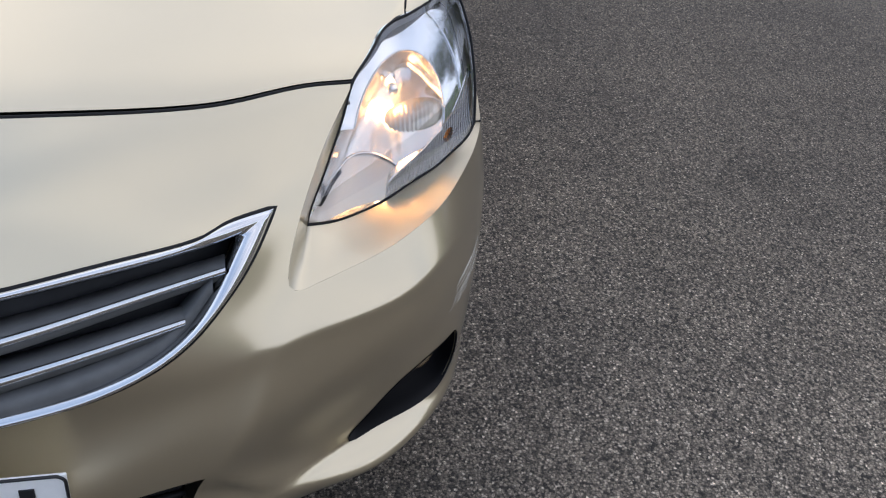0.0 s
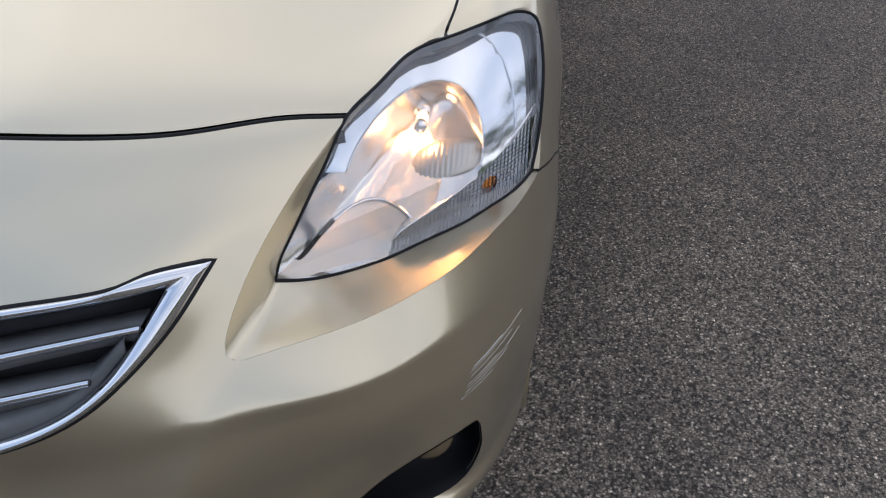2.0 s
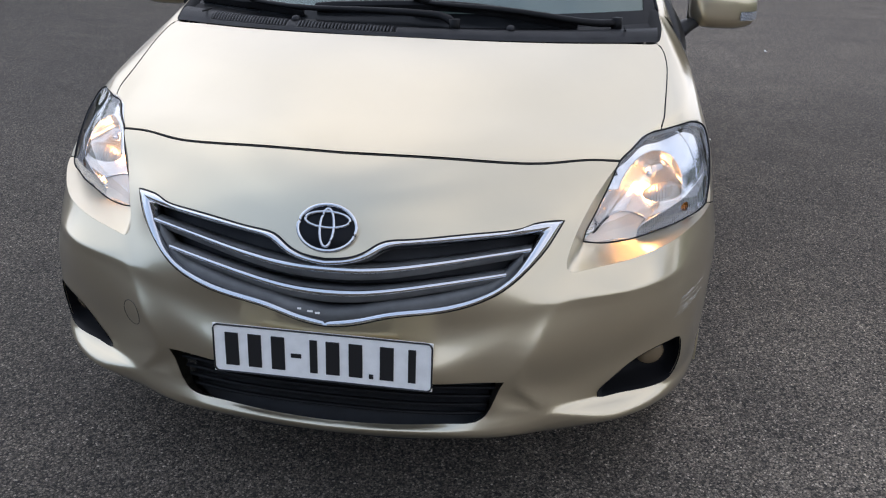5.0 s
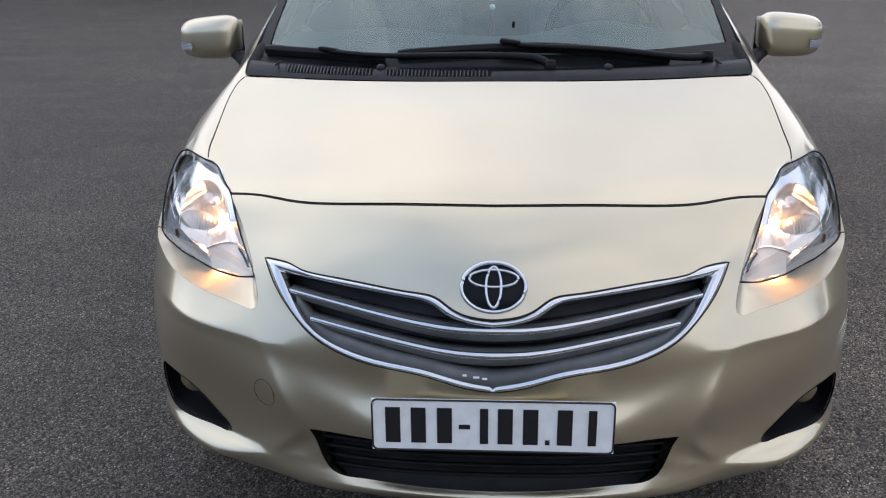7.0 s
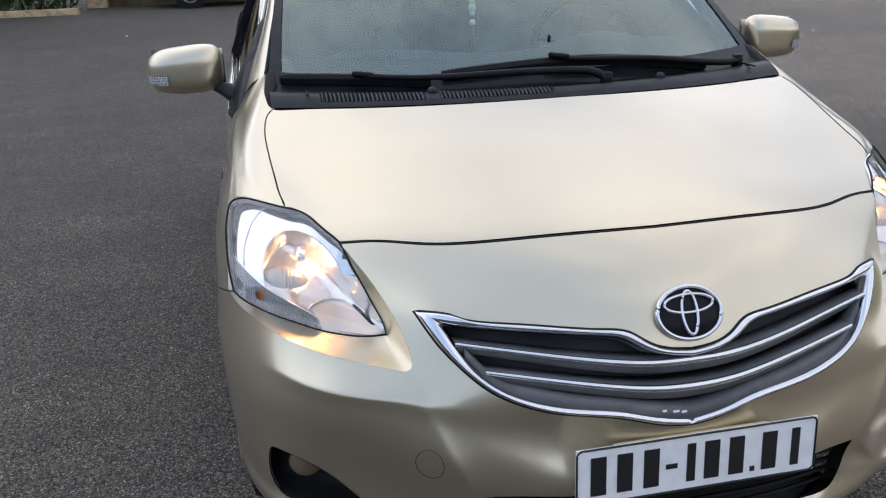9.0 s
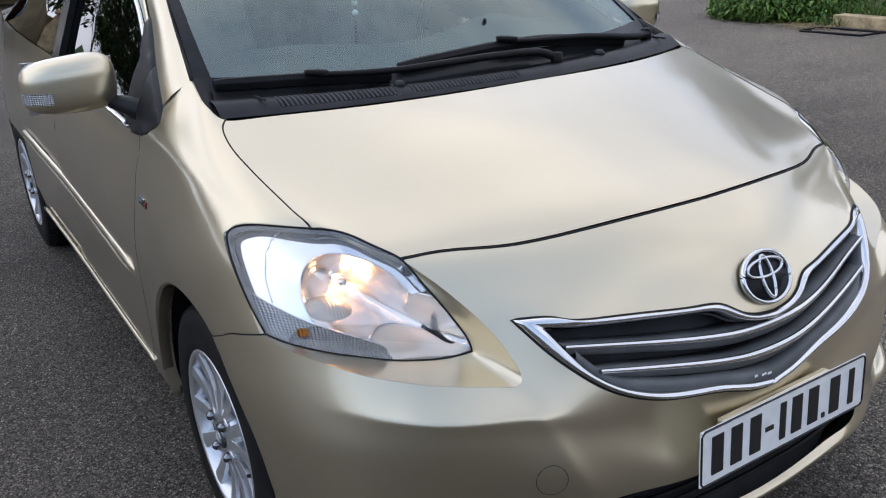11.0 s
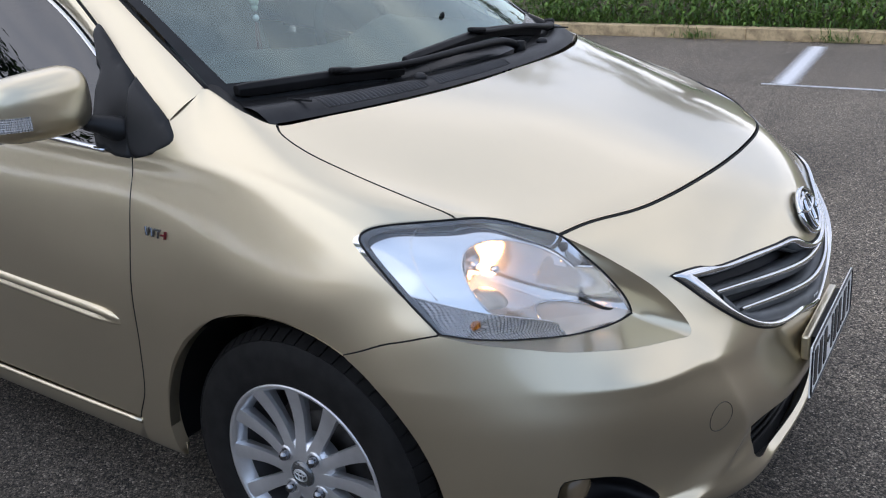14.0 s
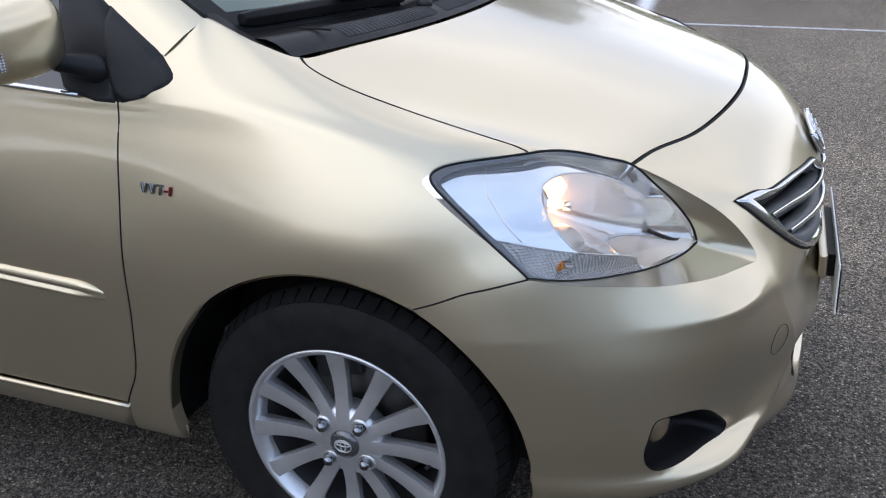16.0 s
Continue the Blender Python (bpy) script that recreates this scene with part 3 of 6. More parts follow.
FOLD = [(.51, .098, .613), (.494, .098, .615), (.489, .11, .63), (.505, .147, .68), (.53, .195, .725), (.56, .25, .765), (.59, .31, .796)]


def arch_pts(a0, a1, n=14, r=0.36, x=0.85):
    return [(x, HUB[0] - r * math.cos(radians(a0 + (a1 - a0) * k / (n - 1))), HUB[1] + r * math.sin(radians(a0 + (a1 - a0) * k / (n - 1)))) for k in range(n)]


def along_v0(y0, y1, n=40):
    """Rows of (u, 0) along the lower edge between two places."""
    us = np.linspace(0, UK[-1], 600)
    ys = skin(np.column_stack([us, us * 0]))[:, 1]
    return np.interp(y0, ys, us), np.interp(y1, ys, us)


u_arch_f = along_v0(HUB[0] - 0.352, 1)[0]
u_arch_r = along_v0(HUB[0] + 0.352, 1)[0]
u_sill = along_v0(1.24, 1)[0]
GRILLEBOT = [(0, -.038, .5005), (.012, -.038, .5007), (.035, -.037, .503), (.07, -.036, .5095), (.13, -.034, .526), (.195, -.026, .537), (.257, -.01, .548), (.317, .005, .567), (.368, .03, .592), (.41, .062, .626), (.449, .10, .668), (.483, .138, .715)]
GRILLETOP = [(.483, .138, .715), (.419, .106, .713), (.395, .095, .703), (.298, .07, .69), (.17, .03, .684), (.115, .012, .682), (.085, .0, .665), (.05, -.01, .652), (0, -.015, .647)]
INTAKEBOT = [(0, -.022, .256), (.15, -.015, .260), (.25, -.006, .267), (.305, .002, .272), (.329, .008, .282), (.345, .010, .304), (.360, .008, .342), (.378, .006, .384)]
INTAKETOP = [(.378, .006, .384), (.309, -.014, .385), (.22, -.036, .385), (0, -.048, .385)]
FOG = [(.583, .114, .303), (.62, .135, .301), (.677, .167, .301), (.72, .201, .304), (.745, .222, .312), (.760, .232, .332), (.767, .234, .365), (.7665, .226, .400), (.764, .219, .418), (.752, .206, .422), (.727, .18, .419), (.691, .156, .408), (.655, .142, .389), (.623, .137, .365), (.591, .128, .337), (.578, .118, .317)]


def centre(z0, z1):
    a, b = on_skin([(0, -.03 if z0 < .6 else .0, z0)])[0], on_skin([(0, -.03 if z1 < .6 else .1, z1)])[0]
    n = max(2, int(abs(b[1] - a[1]) / STEP) + 1)
    return np.column_stack([np.zeros(n), np.linspace(a[1], b[1], n)])


def zero_u(r, start=True):
    """Pins the end of a seam to the centre line."""
    r = np.array(r)
    r[0 if start else -1, 0] = 0.0
    return r


r_seam, r_gb, r_gt = zero_u(run(HOODSEAM)), zero_u(run(GRILLEBOT)), zero_u(run(GRILLETOP), False)
r_ib, r_it = zero_u(run(INTAKEBOT)), zero_u(run(INTAKETOP), False)


def mid(v0, v1):
    n = max(2, int(abs(v1 - v0) / STEP) + 1)
    return np.column_stack([np.zeros(n), np.linspace(v0, v1, n)])


def flat(u0, u1, v):
    n = max(2, int(abs(u1 - u0) / STEP) + 1)
    return np.column_stack([np.linspace(u0, u1, n), np.full(n, v)])


r_archf = run(arch_pts(-11, 64))
r_archf[0] = (u_arch_f, 0)
r_archr = run(arch_pts(191, 64, 18))
r_archr[0] = (u_arch_r, 0)
r_bs = run(BUMPSEAM)
r_archf[-1] = r_archr[-1] = r_bs[-1]
r_ledge, r_fold, r_lo, r_lt, r_hs = run(LEDGE), run(FOLD), run(LAMPOUT), run(LAMPTOP), run(HOODSIDE)
r_hs[-1][1] = VK[-1]
r_cowl = flat(r_hs[-1][0], 0, VK[-1])
bumper_outline = loop(flat(0, u_arch_f, 0), r_archf, r_bs[::-1], r_ledge, r_fold, r_seam[::-1], mid(r_seam[0][1], r_gt[-1][1]), r_gt[::-1], r_gb[::-1], mid(r_gb[0][1], r_it[-1][1]), r_it[::-1], r_ib[::-1], mid(r_ib[0][1], 0))
fog_outline = spline(on_skin(FOG), 46, closed=True)
bumper = panel("bumper", [bumper_outline, fog_outline], PAINT, car, gap=0.0003)
hood_outline = loop(r_seam, r_lt, r_hs, r_cowl, mid(VK[-1], r_seam[0][1]))
hood = panel("hood", [hood_outline], PAINT, car, gap=0.0055)
PILLARSEAM = [(.692, 1.035, 1.03), (.715, 1.07, 1.008), (.747, 1.097, .977)]
SAILFRONT = [(.747, 1.097, .977), (.757, 1.078, .958), (.766, 1.06, .937), (.772, 1.075, .918), (.797, 1.162, .897)]
DOORSEAM = [(.797, 1.162, .897), (.835, 1.163, .82), (.846, 1.165, .70), (.848, 1.172, .55), (.846, 1.19, .40), (.835, 1.235, .29)]
r_ps, r_sf, r_ds = run(PILLARSEAM), run(SAILFRONT), run(DOORSEAM)
r_dd = run([(.835, 1.235, .29), (.815, 1.24, .216)], smooth=False)
r_dd[0], r_dd[-1] = r_ds[-1], (u_sill, 0)
r_ps[0][1] = VK[-1]
fender_outline = loop(r_hs, flat(r_hs[-1][0], r_ps[0][0], VK[-1]), r_ps, r_sf, r_ds, r_dd, flat(u_sill, u_arch_r, 0), r_archr, r_bs[::-1], r_lo[::-1])
for s in (1, -1):
    panel("fender", [fender_outline], PAINT, car, both=False, side=s, gap=0.0028)
r_belt = run([(.797, 1.162, .897), (.795, 1.6, .925), (.79, 2.15, .95)])
r_rear = run([(.79, 2.15, .95), (.84, 2.15, .7), (.84, 2.15, .5), (.83, 2.15, .29)])
r_sillrun = run([(.83, 2.15, .29), (.835, 1.235, .29)], smooth=False)
door_outline = loop(r_ds[::-1], r_belt, r_rear, r_sillrun)
for s in (1, -1):
    panel("front_door", [door_outline], PAINT, car, both=False, side=s, step=0.02)
def outward(bm, way):
    """Turns an open sheet so that its faces look along the way."""
    bmesh.ops.recalc_face_normals(bm, faces=bm.faces)
    if sum((f.normal.dot(Vector(way)) for f in bm.faces)) < 0:
        bmesh.ops.reverse_faces(bm, faces=bm.faces)
    return bm


r_dsill = run([(.835, 1.235, .285), (.828, 2.3, .285)], smooth=False)
sill_outline = loop(flat(u_sill, along_v0(2.3, 1)[0], 0), r_dsill[::-1])
for s in (1, -1):
    panel("sill", [sill_outline], PAINT, car, both=False, side=s, step=0.03)

# ---- what lies behind the skin ----
bm = box_bm(1.25, 3.4, 0.14, pose(0, 2.1, 0.25))
part("underbody", bm, VOID, car)


part("front_bulkhead", box_bm(1.0, 0.03, 0.46, pose(0, 0.33, 0.45)), VOID, car, smooth=False)
part("front_undertray", box_bm(0.78, 0.42, 0.015, pose(0, 0.28, 0.235)), VOID, car, smooth=False)
for s in (1, -1):
    # wheel housing: an open half drum above the wheel
    rings = []
    for x in (0.60, 0.812):
        rings.append([(s * x, HUB[0] - 0.368 * math.cos(q), HUB[1] + 0.368 * math.sin(q)) for q in [radians(-6 + 192 * k / 36) for k in range(37)]])
    bm = grid_bm(rings)
    bm2 = mesh_bm([(s * 0.60, HUB[0], 0.1)] + rings[0], [(0, k, k + 1) for k in range(1, 37)])
    part("wheel_housing", join_bm([bm, bm2]), BLACKPLASTIC, car)
    rings = []
    for x, rr in ((0.842, 0.357), (0.836, 0.3565), (0.815, 0.3575)):
        rings.append([(s * (x + 0.006 + (0.003 if q > 0.8 and q < 2.2 else 0) - 0.014 * max(0.0, math.cos(q)) ** 2), HUB[0] - rr * math.cos(q), HUB[1] + rr * math.sin(q)) for q in [radians(-5 + 182 * k / 48) for k in range(49)]])
    part("arch_lip", grid_bm(rings), PAINT, car)

# seams must be dark inside: strips under the gaps
seam_runs = (r_seam, r_hs, r_bs, r_ds, r_ps)
for s in (1, -1):
    for r in seam_runs:
        p, n = skin(r), skin_normal(r)
        t = np.gradient(p, axis=0)
        w = np.cross(t, n)
        w /= np.linalg.norm(w, axis=1)[:, None] + 1e-9
        S = np.array((s, 1, 1))
        part("seam_backing", grid_bm([(p - n * 0.024 + w * 0.02) * S, (p - n * 0.024 - w * 0.02) * S]), VOID, car)

# ---- recess below the headlamps ----
LAMPBOT = [(.807, .427, .671), (.787, .393, .663), (.756, .363, .653), (.724, .332, .646), (.681, .303, .637), (.645, .272, .633), (.60, .24, .632), (.56, .215, .635), (.522, .198, .642)]
LAMPINN = [(.522, .198, .642), (.527, .205, .665), (.541, .22, .696), (.559, .247, .733), (.575, .277, .765), (.59, .31, .796)]


def recess(side):
    S = np.array((side, 1, 1))
    P = []
    for seam, edge, n in ((r_ledge, LAMPBOT, 44), (r_fold, LAMPINN, 40)):
        A, B = skin(spline(seam, n)), spline(edge, n)
        for a, b in zip(A, B):
            d = b - a
            L = np.linalg.norm(d)
            row = []
            for k in range(7):
                f = k / 6
                sag = 0.07 * L * math.sin(math.pi * f) * (1 - f * 0.6)
                row.append((a + d * f - np.array((0.0, -1.0, 0.15)) * sag) * S)
            P.append(row)
    bm = grid_bm(P)
    bmesh.ops.remove_doubles(bm, verts=bm.verts, dist=1e-5)
    bmesh.ops.recalc_face_normals(bm, faces=bm.faces)
    return part("lamp_recess", bm, PAINT, bumper)


for s in (1, -1):
    recess(s)


# ---- headlamps ----
LAMPEDGE = Mat("smoky_lens_edge", (0.07, 0.072, 0.076), 0.3).m


def headlamp(side):
    S = np.array((side, 1, 1))
    top = LAMPTOP[1:-1]
    rim = np.vstack([spline(LAMPBOT, 60)[:-1], spline(LAMPINN + top + [LAMPOUT[0]], 80)[:-1], spline(LAMPOUT, 70)[:-1]])
    flatrim = rim[:, [0, 2]]
    V, T = triangulate([flatrim], 0.0065)
    n = len(rim)
    # the front glass: a membrane through the rim, blown outwards
    nb = [set() for _ in V]
    for a, b, c in T:
        nb[a] |= {b, c}
        nb[b] |= {a, c}
        nb[c] |= {a, b}
    idx = [np.array(sorted(q), int) for q in nb]
    near = ((V[:, None, :] - flatrim[None]) ** 2).sum(axis=2)
    dist = np.sqrt(near.min(axis=1))
    fixed = dist < 1e-5
    P = np.column_stack([V[:, 0], rim[near.argmin(axis=1), 1], V[:, 1]])
    free = np.where(~fixed)[0]
    W = np.zeros((len(V), len(V)))
    for i in range(len(V)):
        W[i, idx[i]] = 1.0 / max(1, len(idx[i]))
    A = np.eye(len(free)) - W[np.ix_(free, free)]
    rhs = W[np.ix_(free, np.where(fixed)[0])] @ P[fixed] - np.array((0, 1.0, 0)) * 0.00024
    P[free, 1] = np.linalg.solve(A, rhs[:, 1])
    front = P.copy()
    faces = [tuple(t) for t in T]
    root = part("headlamp", tube_bm(np.vstack([rim, rim[:1]]) * S, 0.0021, 8), RUBBER, car, "lit headlamp with clear lens and amber signal")

    def sheet(name, Q, F, mat, label="", out=True):
        bm = mesh_bm([tuple(q * S) for q in Q], F)
        bmesh.ops.delete(bm, geom=[v for v in bm.verts if not v.link_faces], context="VERTS")
        bmesh.ops.recalc_face_normals(bm, faces=bm.faces)
        if bm.faces and sum(f.normal.y for f in bm.faces) > 0:
            bmesh.ops.reverse_faces(bm, faces=bm.faces)
        return part(name, bm, mat, root, label)

    lens = sheet("lens", front, faces, LENS, "clear polycarbonate lens")
    lens.visible_shadow = False
    # a dark border just inside the rim, wider along the top and the outer edge
    nr = len(rim)
    tang = np.roll(flatrim, -1, axis=0) - np.roll(flatrim, 1, axis=0)
    nrm = np.column_stack([-tang[:, 1], tang[:, 0]])
    nrm /= np.linalg.norm(nrm, axis=1)[:, None] + 1e-9
    ctr = flatrim.mean(axis=0)
    if ((ctr - flatrim) * nrm).sum() < 0:
        nrm = -nrm
    wide = np.where(np.arange(nr) > 108, 0.0078, 0.0018)
    wide = np.convolve(np.r_[wide[-8:], wide, wide[:8]], np.ones(17) / 17, "valid")
    inrim = flatrim + nrm * wide[:, None]
    k_in = np.exp(-((inrim[:, None, :] - V[None]) ** 2).sum(axis=2) / 7e-5)
    y_in = (k_in * front[:, 1][None]).sum(axis=1) / k_in.sum(axis=1)
    edge = [[(rim[i] + np.array((0, 0.002, 0))) * S, np.array((inrim[i, 0], y_in[i] + 0.0012, inrim[i, 1])) * S] for i in range(nr)]
    part("lens_border", grid_bm(edge, close_u=True), LAMPEDGE, root)
    # the reflector shell behind it: bezel, mirror bowl, shelf and signal chamber, each its own sheet
    C = np.array((0.666, 0.719))
    R = 0.077
    arc = np.array([(C[0] + R * math.cos(a), C[1] + R * math.sin(a)) for a in np.linspace(-math.pi / 2, radians(165), 70)])
    circ = np.vstack([[(C[0], C[1] - 0.2)], arc, [(0.50, arc[-1][1])]])
    sig_top = spline([(.640, .6335), (.646, .652), (.662, .664), (.69, .675), (.72, .686), (.76, .703), (.79, .720), (.826, .744)], 40)
    sig = np.vstack([sig_top, [(.845, .71), (.82, .655), (.75, .63), (.65, .61)]])
    amb = np.array([(0.754 + 0.0095 * math.cos(a), 0.674 + 0.0105 * math.sin(a)) for a in np.linspace(0, 2 * math.pi, 25)])
    ridge_l = spline([(.500, .638), (.535, .652), (.572, .665), (.60, .669), (.640, .667), (.662, .664)], 30)
    V2, T2 = triangulate([flatrim], 0.0052, [circ, sig_top, amb, ridge_l])
    w8 = 1.0 / (((V2[:, None, :] - V[None]) ** 2).sum(axis=2) + 1e-7) ** 2
    front2 = (w8 * front[:, 1][None]).sum(axis=1) / w8.sum(axis=1)
    dist2 = np.sqrt(((V2[:, None, :] - flatrim[None]) ** 2).sum(axis=2)).min(axis=1)
    ease = np.clip(dist2 / 0.010, 0, 1)
    ease = ease * ease * (3 - 2 * ease)
    cen2 = V2[T2].mean(axis=1)
    f_sig = inside(sig, cen2)
    f_amb = inside(amb, cen2)
    f_bowl = ((np.hypot(cen2[:, 0] - C[0], cen2[:, 1] - C[1]) < R) | ((cen2[:, 0] < C[0]) & (cen2[:, 1] < arc[-1][1]))) & ~f_sig
    f_shelf = f_bowl & (cen2[:, 0] < 0.662) & (cen2[:, 1] < np.interp(cen2[:, 0], ridge_l[:, 0], ridge_l[:, 1]))
    F2 = [tuple(t) for t in T2]

    def smooth_fit(faces_, values, degree):
        """Replaces depths over some faces by one smooth polynomial sheet."""
        use = np.unique(T2[faces_])
        x, z = (V2[:, 0] - 0.68) / 0.1, (V2[:, 1] - 0.73) / 0.1
        M = np.column_stack([x ** a * z ** b for a in range(degree + 1) for b in range(degree + 1 - a)])
        return M @ np.linalg.lstsq(M[use], values[use], rcond=None)[0]

    def at_depth(d):
        return np.column_stack([V2[:, 0], front2 + d, V2[:, 1]])

    bez = at_depth(0)
    bez[:, 1] = np.maximum(smooth_fit(~f_sig & ~f_bowl, front2 + 0.014 + 0.22 * np.clip(V2[:, 1] - 0.69, 0, 1), 3), front2 + 0.004)
    # the bowl is a sheet blown backwards from its own edge
    near2 = [set() for _ in V2]
    edges2 = {}
    for a, b, c in T2[f_bowl]:
        near2[a] |= {b, c}
        near2[b] |= {a, c}
        near2[c] |= {a, b}
        for e in ((a, b), (b, c), (c, a)):
            edges2[tuple(sorted(e))] = edges2.get(tuple(sorted(e)), 0) + 1
    used = np.unique(T2[f_bowl])
    border = np.array(sorted({v for e, k in edges2.items() if k == 1 for v in e}), int)
    free2 = np.setdiff1d(used, border)
    depth = front2 + np.where(dist2 < 0.003, 0.004, np.where(inside(sig, V2 - (0, 0.004)), 0.02, bez[:, 1] - front2 + 0.003))
    slot = {v: i for i, v in enumerate(free2)}
    A, rhs = np.eye(len(free2)), np.full(len(free2), 0.00056)
    for v in free2:
        for q in near2[v]:
            if q in slot:
                A[slot[v], slot[q]] -= 1 / len(near2[v])
            else:
                rhs[slot[v]] += depth[q] / len(near2[v])
    depth[free2] = np.linalg.solve(A, rhs)
    bowl = at_depth(0)
    bowl[:, 1] = np.maximum(smooth_fit(f_bowl, depth, 5), front2 + 0.004)
    shell = at_depth(0)
    shell[:, 1] = np.maximum(0.495, front2 + 0.055)
    sheet("lamp_housing", shell, F2, BEZEL)

    def near_y(p, arr):
        k = 1.0 / (((V2 - p) ** 2).sum(axis=1) + 4e-6) ** 2
        return (k * arr[:, 1]).sum() / k.sum()

    part("lens_wall", grid_bm([[p * S, np.array((p[0], max(p[1] + 0.010, near_y(p[[0, 2]], bez if p[0] > C[0] or p[2] > arc[-1][1] else bowl) + 0.004), p[2])) * S] for p in rim], close_u=True), BEZEL, root)
    sgn = at_depth(0.014 * ease + 0.006)
    deep_sgn = at_depth(0.014 * ease + 0.018)
    sheet("bezel", bez, [f for f, a, b in zip(F2, f_sig, f_bowl) if not a and not b], BEZEL, "silver bezel")
    sheet("reflector", bowl, [f for f, a, b in zip(F2, f_bowl, f_shelf) if a and not b], REFLECTOR, "fluted mirror bowl")
    sheet("lamp_shelf", bowl, [f for f, a in zip(F2, f_shelf) if a], LAMPSHELF, "smooth lower reflector")
    sheet("signal_reflector", sgn, [f for f, a, b in zip(F2, f_sig, f_amb) if a and not b], PRISM, "prismatic signal reflector")
    sheet("signal_bulb", deep_sgn, [f for f, a in zip(F2, f_amb) if a], AMBER, "amber signal bulb")
    # the walls that join them, and the bowl's bright rim
    part("signal_pocket", grid_bm([[np.array((p[0], near_y(p, sgn), p[1])) * S, np.array((p[0], near_y(p, deep_sgn) + 0.001, p[1])) * S] for p in amb]), PRISM, root)
    q = np.array([p for p in arc if inside(flatrim, p[None])[0] and not inside(sig, p[None])[0]])
    wall = [[np.array((p[0], near_y(p, bez), p[1])) * S, np.array((p[0], max(near_y(p, bowl), near_y(p, bez)) + 0.002, p[1])) * S] for p in q]
    part("bowl_wall", grid_bm(wall), BEZEL, root)
    step_arc = []
    for a in np.linspace(-0.5, 1.75, 50):
        p = np.array((C[0] + 0.116 * math.cos(a), C[1] + 0.116 * math.sin(a)))
        if inside(flatrim, p[None])[0] and not inside(sig, p[None])[0] and np.sqrt(((flatrim - p) ** 2).sum(axis=1)).min() > 0.008:
            step_arc.append(np.array((p[0], near_y(p, bez) - 0.002, p[1])) * S)
    part("bezel_rim", tube_bm(step_arc, 0.0012, 6), BEZEL, root)
    part("bowl_rim", tube_bm([w[0] for w in wall], 0.0016, 6), CHROME, root)
    q = np.array([p for p in sig_top if inside(flatrim, np.array([p]))[0]])
    wall = [[np.array((p[0], near_y(p, sgn), p[1])) * S, np.array((p[0], (near_y(p, bowl) if (p[0] < C[0] or np.hypot(p[0] - C[0], p[1] - C[1]) < R) else near_y(p, bez)), p[1])) * S] for p in q]
    part("signal_wall", grid_bm(wall), BEZEL, root)
    part("signal_rim", tube_bm([w[0] for w in wall], 0.0014, 6), CHROME, root)
    # fluted half dome under the bulb
    G = []
    for i in range(19):
        th = math.pi / 2 * i / 18
        row = []
        for j in range(121):
            ph = math.pi * j / 120
            across = math.cos(ph) * math.cos(th)
            row.append(np.array((0.692 + 0.062 * across, 0.408 - 0.046 * math.sin(th) - 0.0014 * math.sin(19 * math.pi * across), 0.670 + 0.022 * across + 0.050 * math.sin(ph) * math.cos(th))) * S)
        G.append(row)
    bm = grid_bm(G)
    bmesh.ops.recalc_face_normals(bm, faces=bm.faces)
    part("beam_shield", bm, LAMPDOME, root)
    # dividing blade along the top of the shelf and the dark hook near the tip
    bl = [np.array((p[0], near_y(p, bowl) - 0.003, p[1])) * S for p in ridge_l if inside(flatrim, p[None])[0] and p[0] > 0.55]
    part("divider", tube_bm(bl, 0.0026, 6, flat=0.7), CHROME, root)
    hk = spline([(.575, .278, .676), (.558, .258, .662), (.542, .232, .65), (.535, .226, .652)], 12) * S
    part("hook", tube_bm(hk, 0.0026, 6, flat=1.4), RUBBER, root)
    # bulb and its cap
    c = np.array((0.664, 0.42, 0.742)) * S
    b = bmesh.new()
    bmesh.ops.create_uvsphere(b, u_segments=14, v_segments=8, radius=0.0075, matrix=Matrix.Translation(c) @ Matrix.Diagonal((1, 1.9, 1, 1)))
    part("bulb", b, BULB, root, "glowing warm halogen bulb")
    part("bulb_cap", tube_bm([c + (0, -0.014, 0), c + (0, -0.026, 0)], 0.0078, 12), BEZEL, root)
    part("bulb_stem", tube_bm([c + (0, 0.012, 0), c + (0, 0.05, 0)], 0.011, 12), BEZEL, root)
    lamp = bpy.data.lights.new("headlamp_light", "POINT")
    lamp.energy, lamp.color, lamp.shadow_soft_size = 0.20, (1.0, 0.48, 0.19), 0.016
    new("headlamp_light", lamp).location = c + np.array((0, -0.016, -0.014))
    return root


for s in (1, -1):
    headlamp(s)

# black tubes laid in the panel gaps, standing for the shade inside them
for s in (1, -1):
    g = r_hs[2:-2]
    pts = (skin(g) - skin_normal(g) * 0.0012) * np.array((s, 1, 1))
    part("hood_seal", tube_bm(pts, 0.0023, 6), VOID, car)
    for name, g, r in (("door_gap_seal", r_ds, 0.0015), ("bumper_gap_seal", r_bs, 0.0016), ("hood_front_seal", r_seam, 0.0026)):
        part(name, tube_bm((skin(g) - skin_normal(g) * 0.0012) * np.array((s, 1, 1)), r, 6), VOID, car)

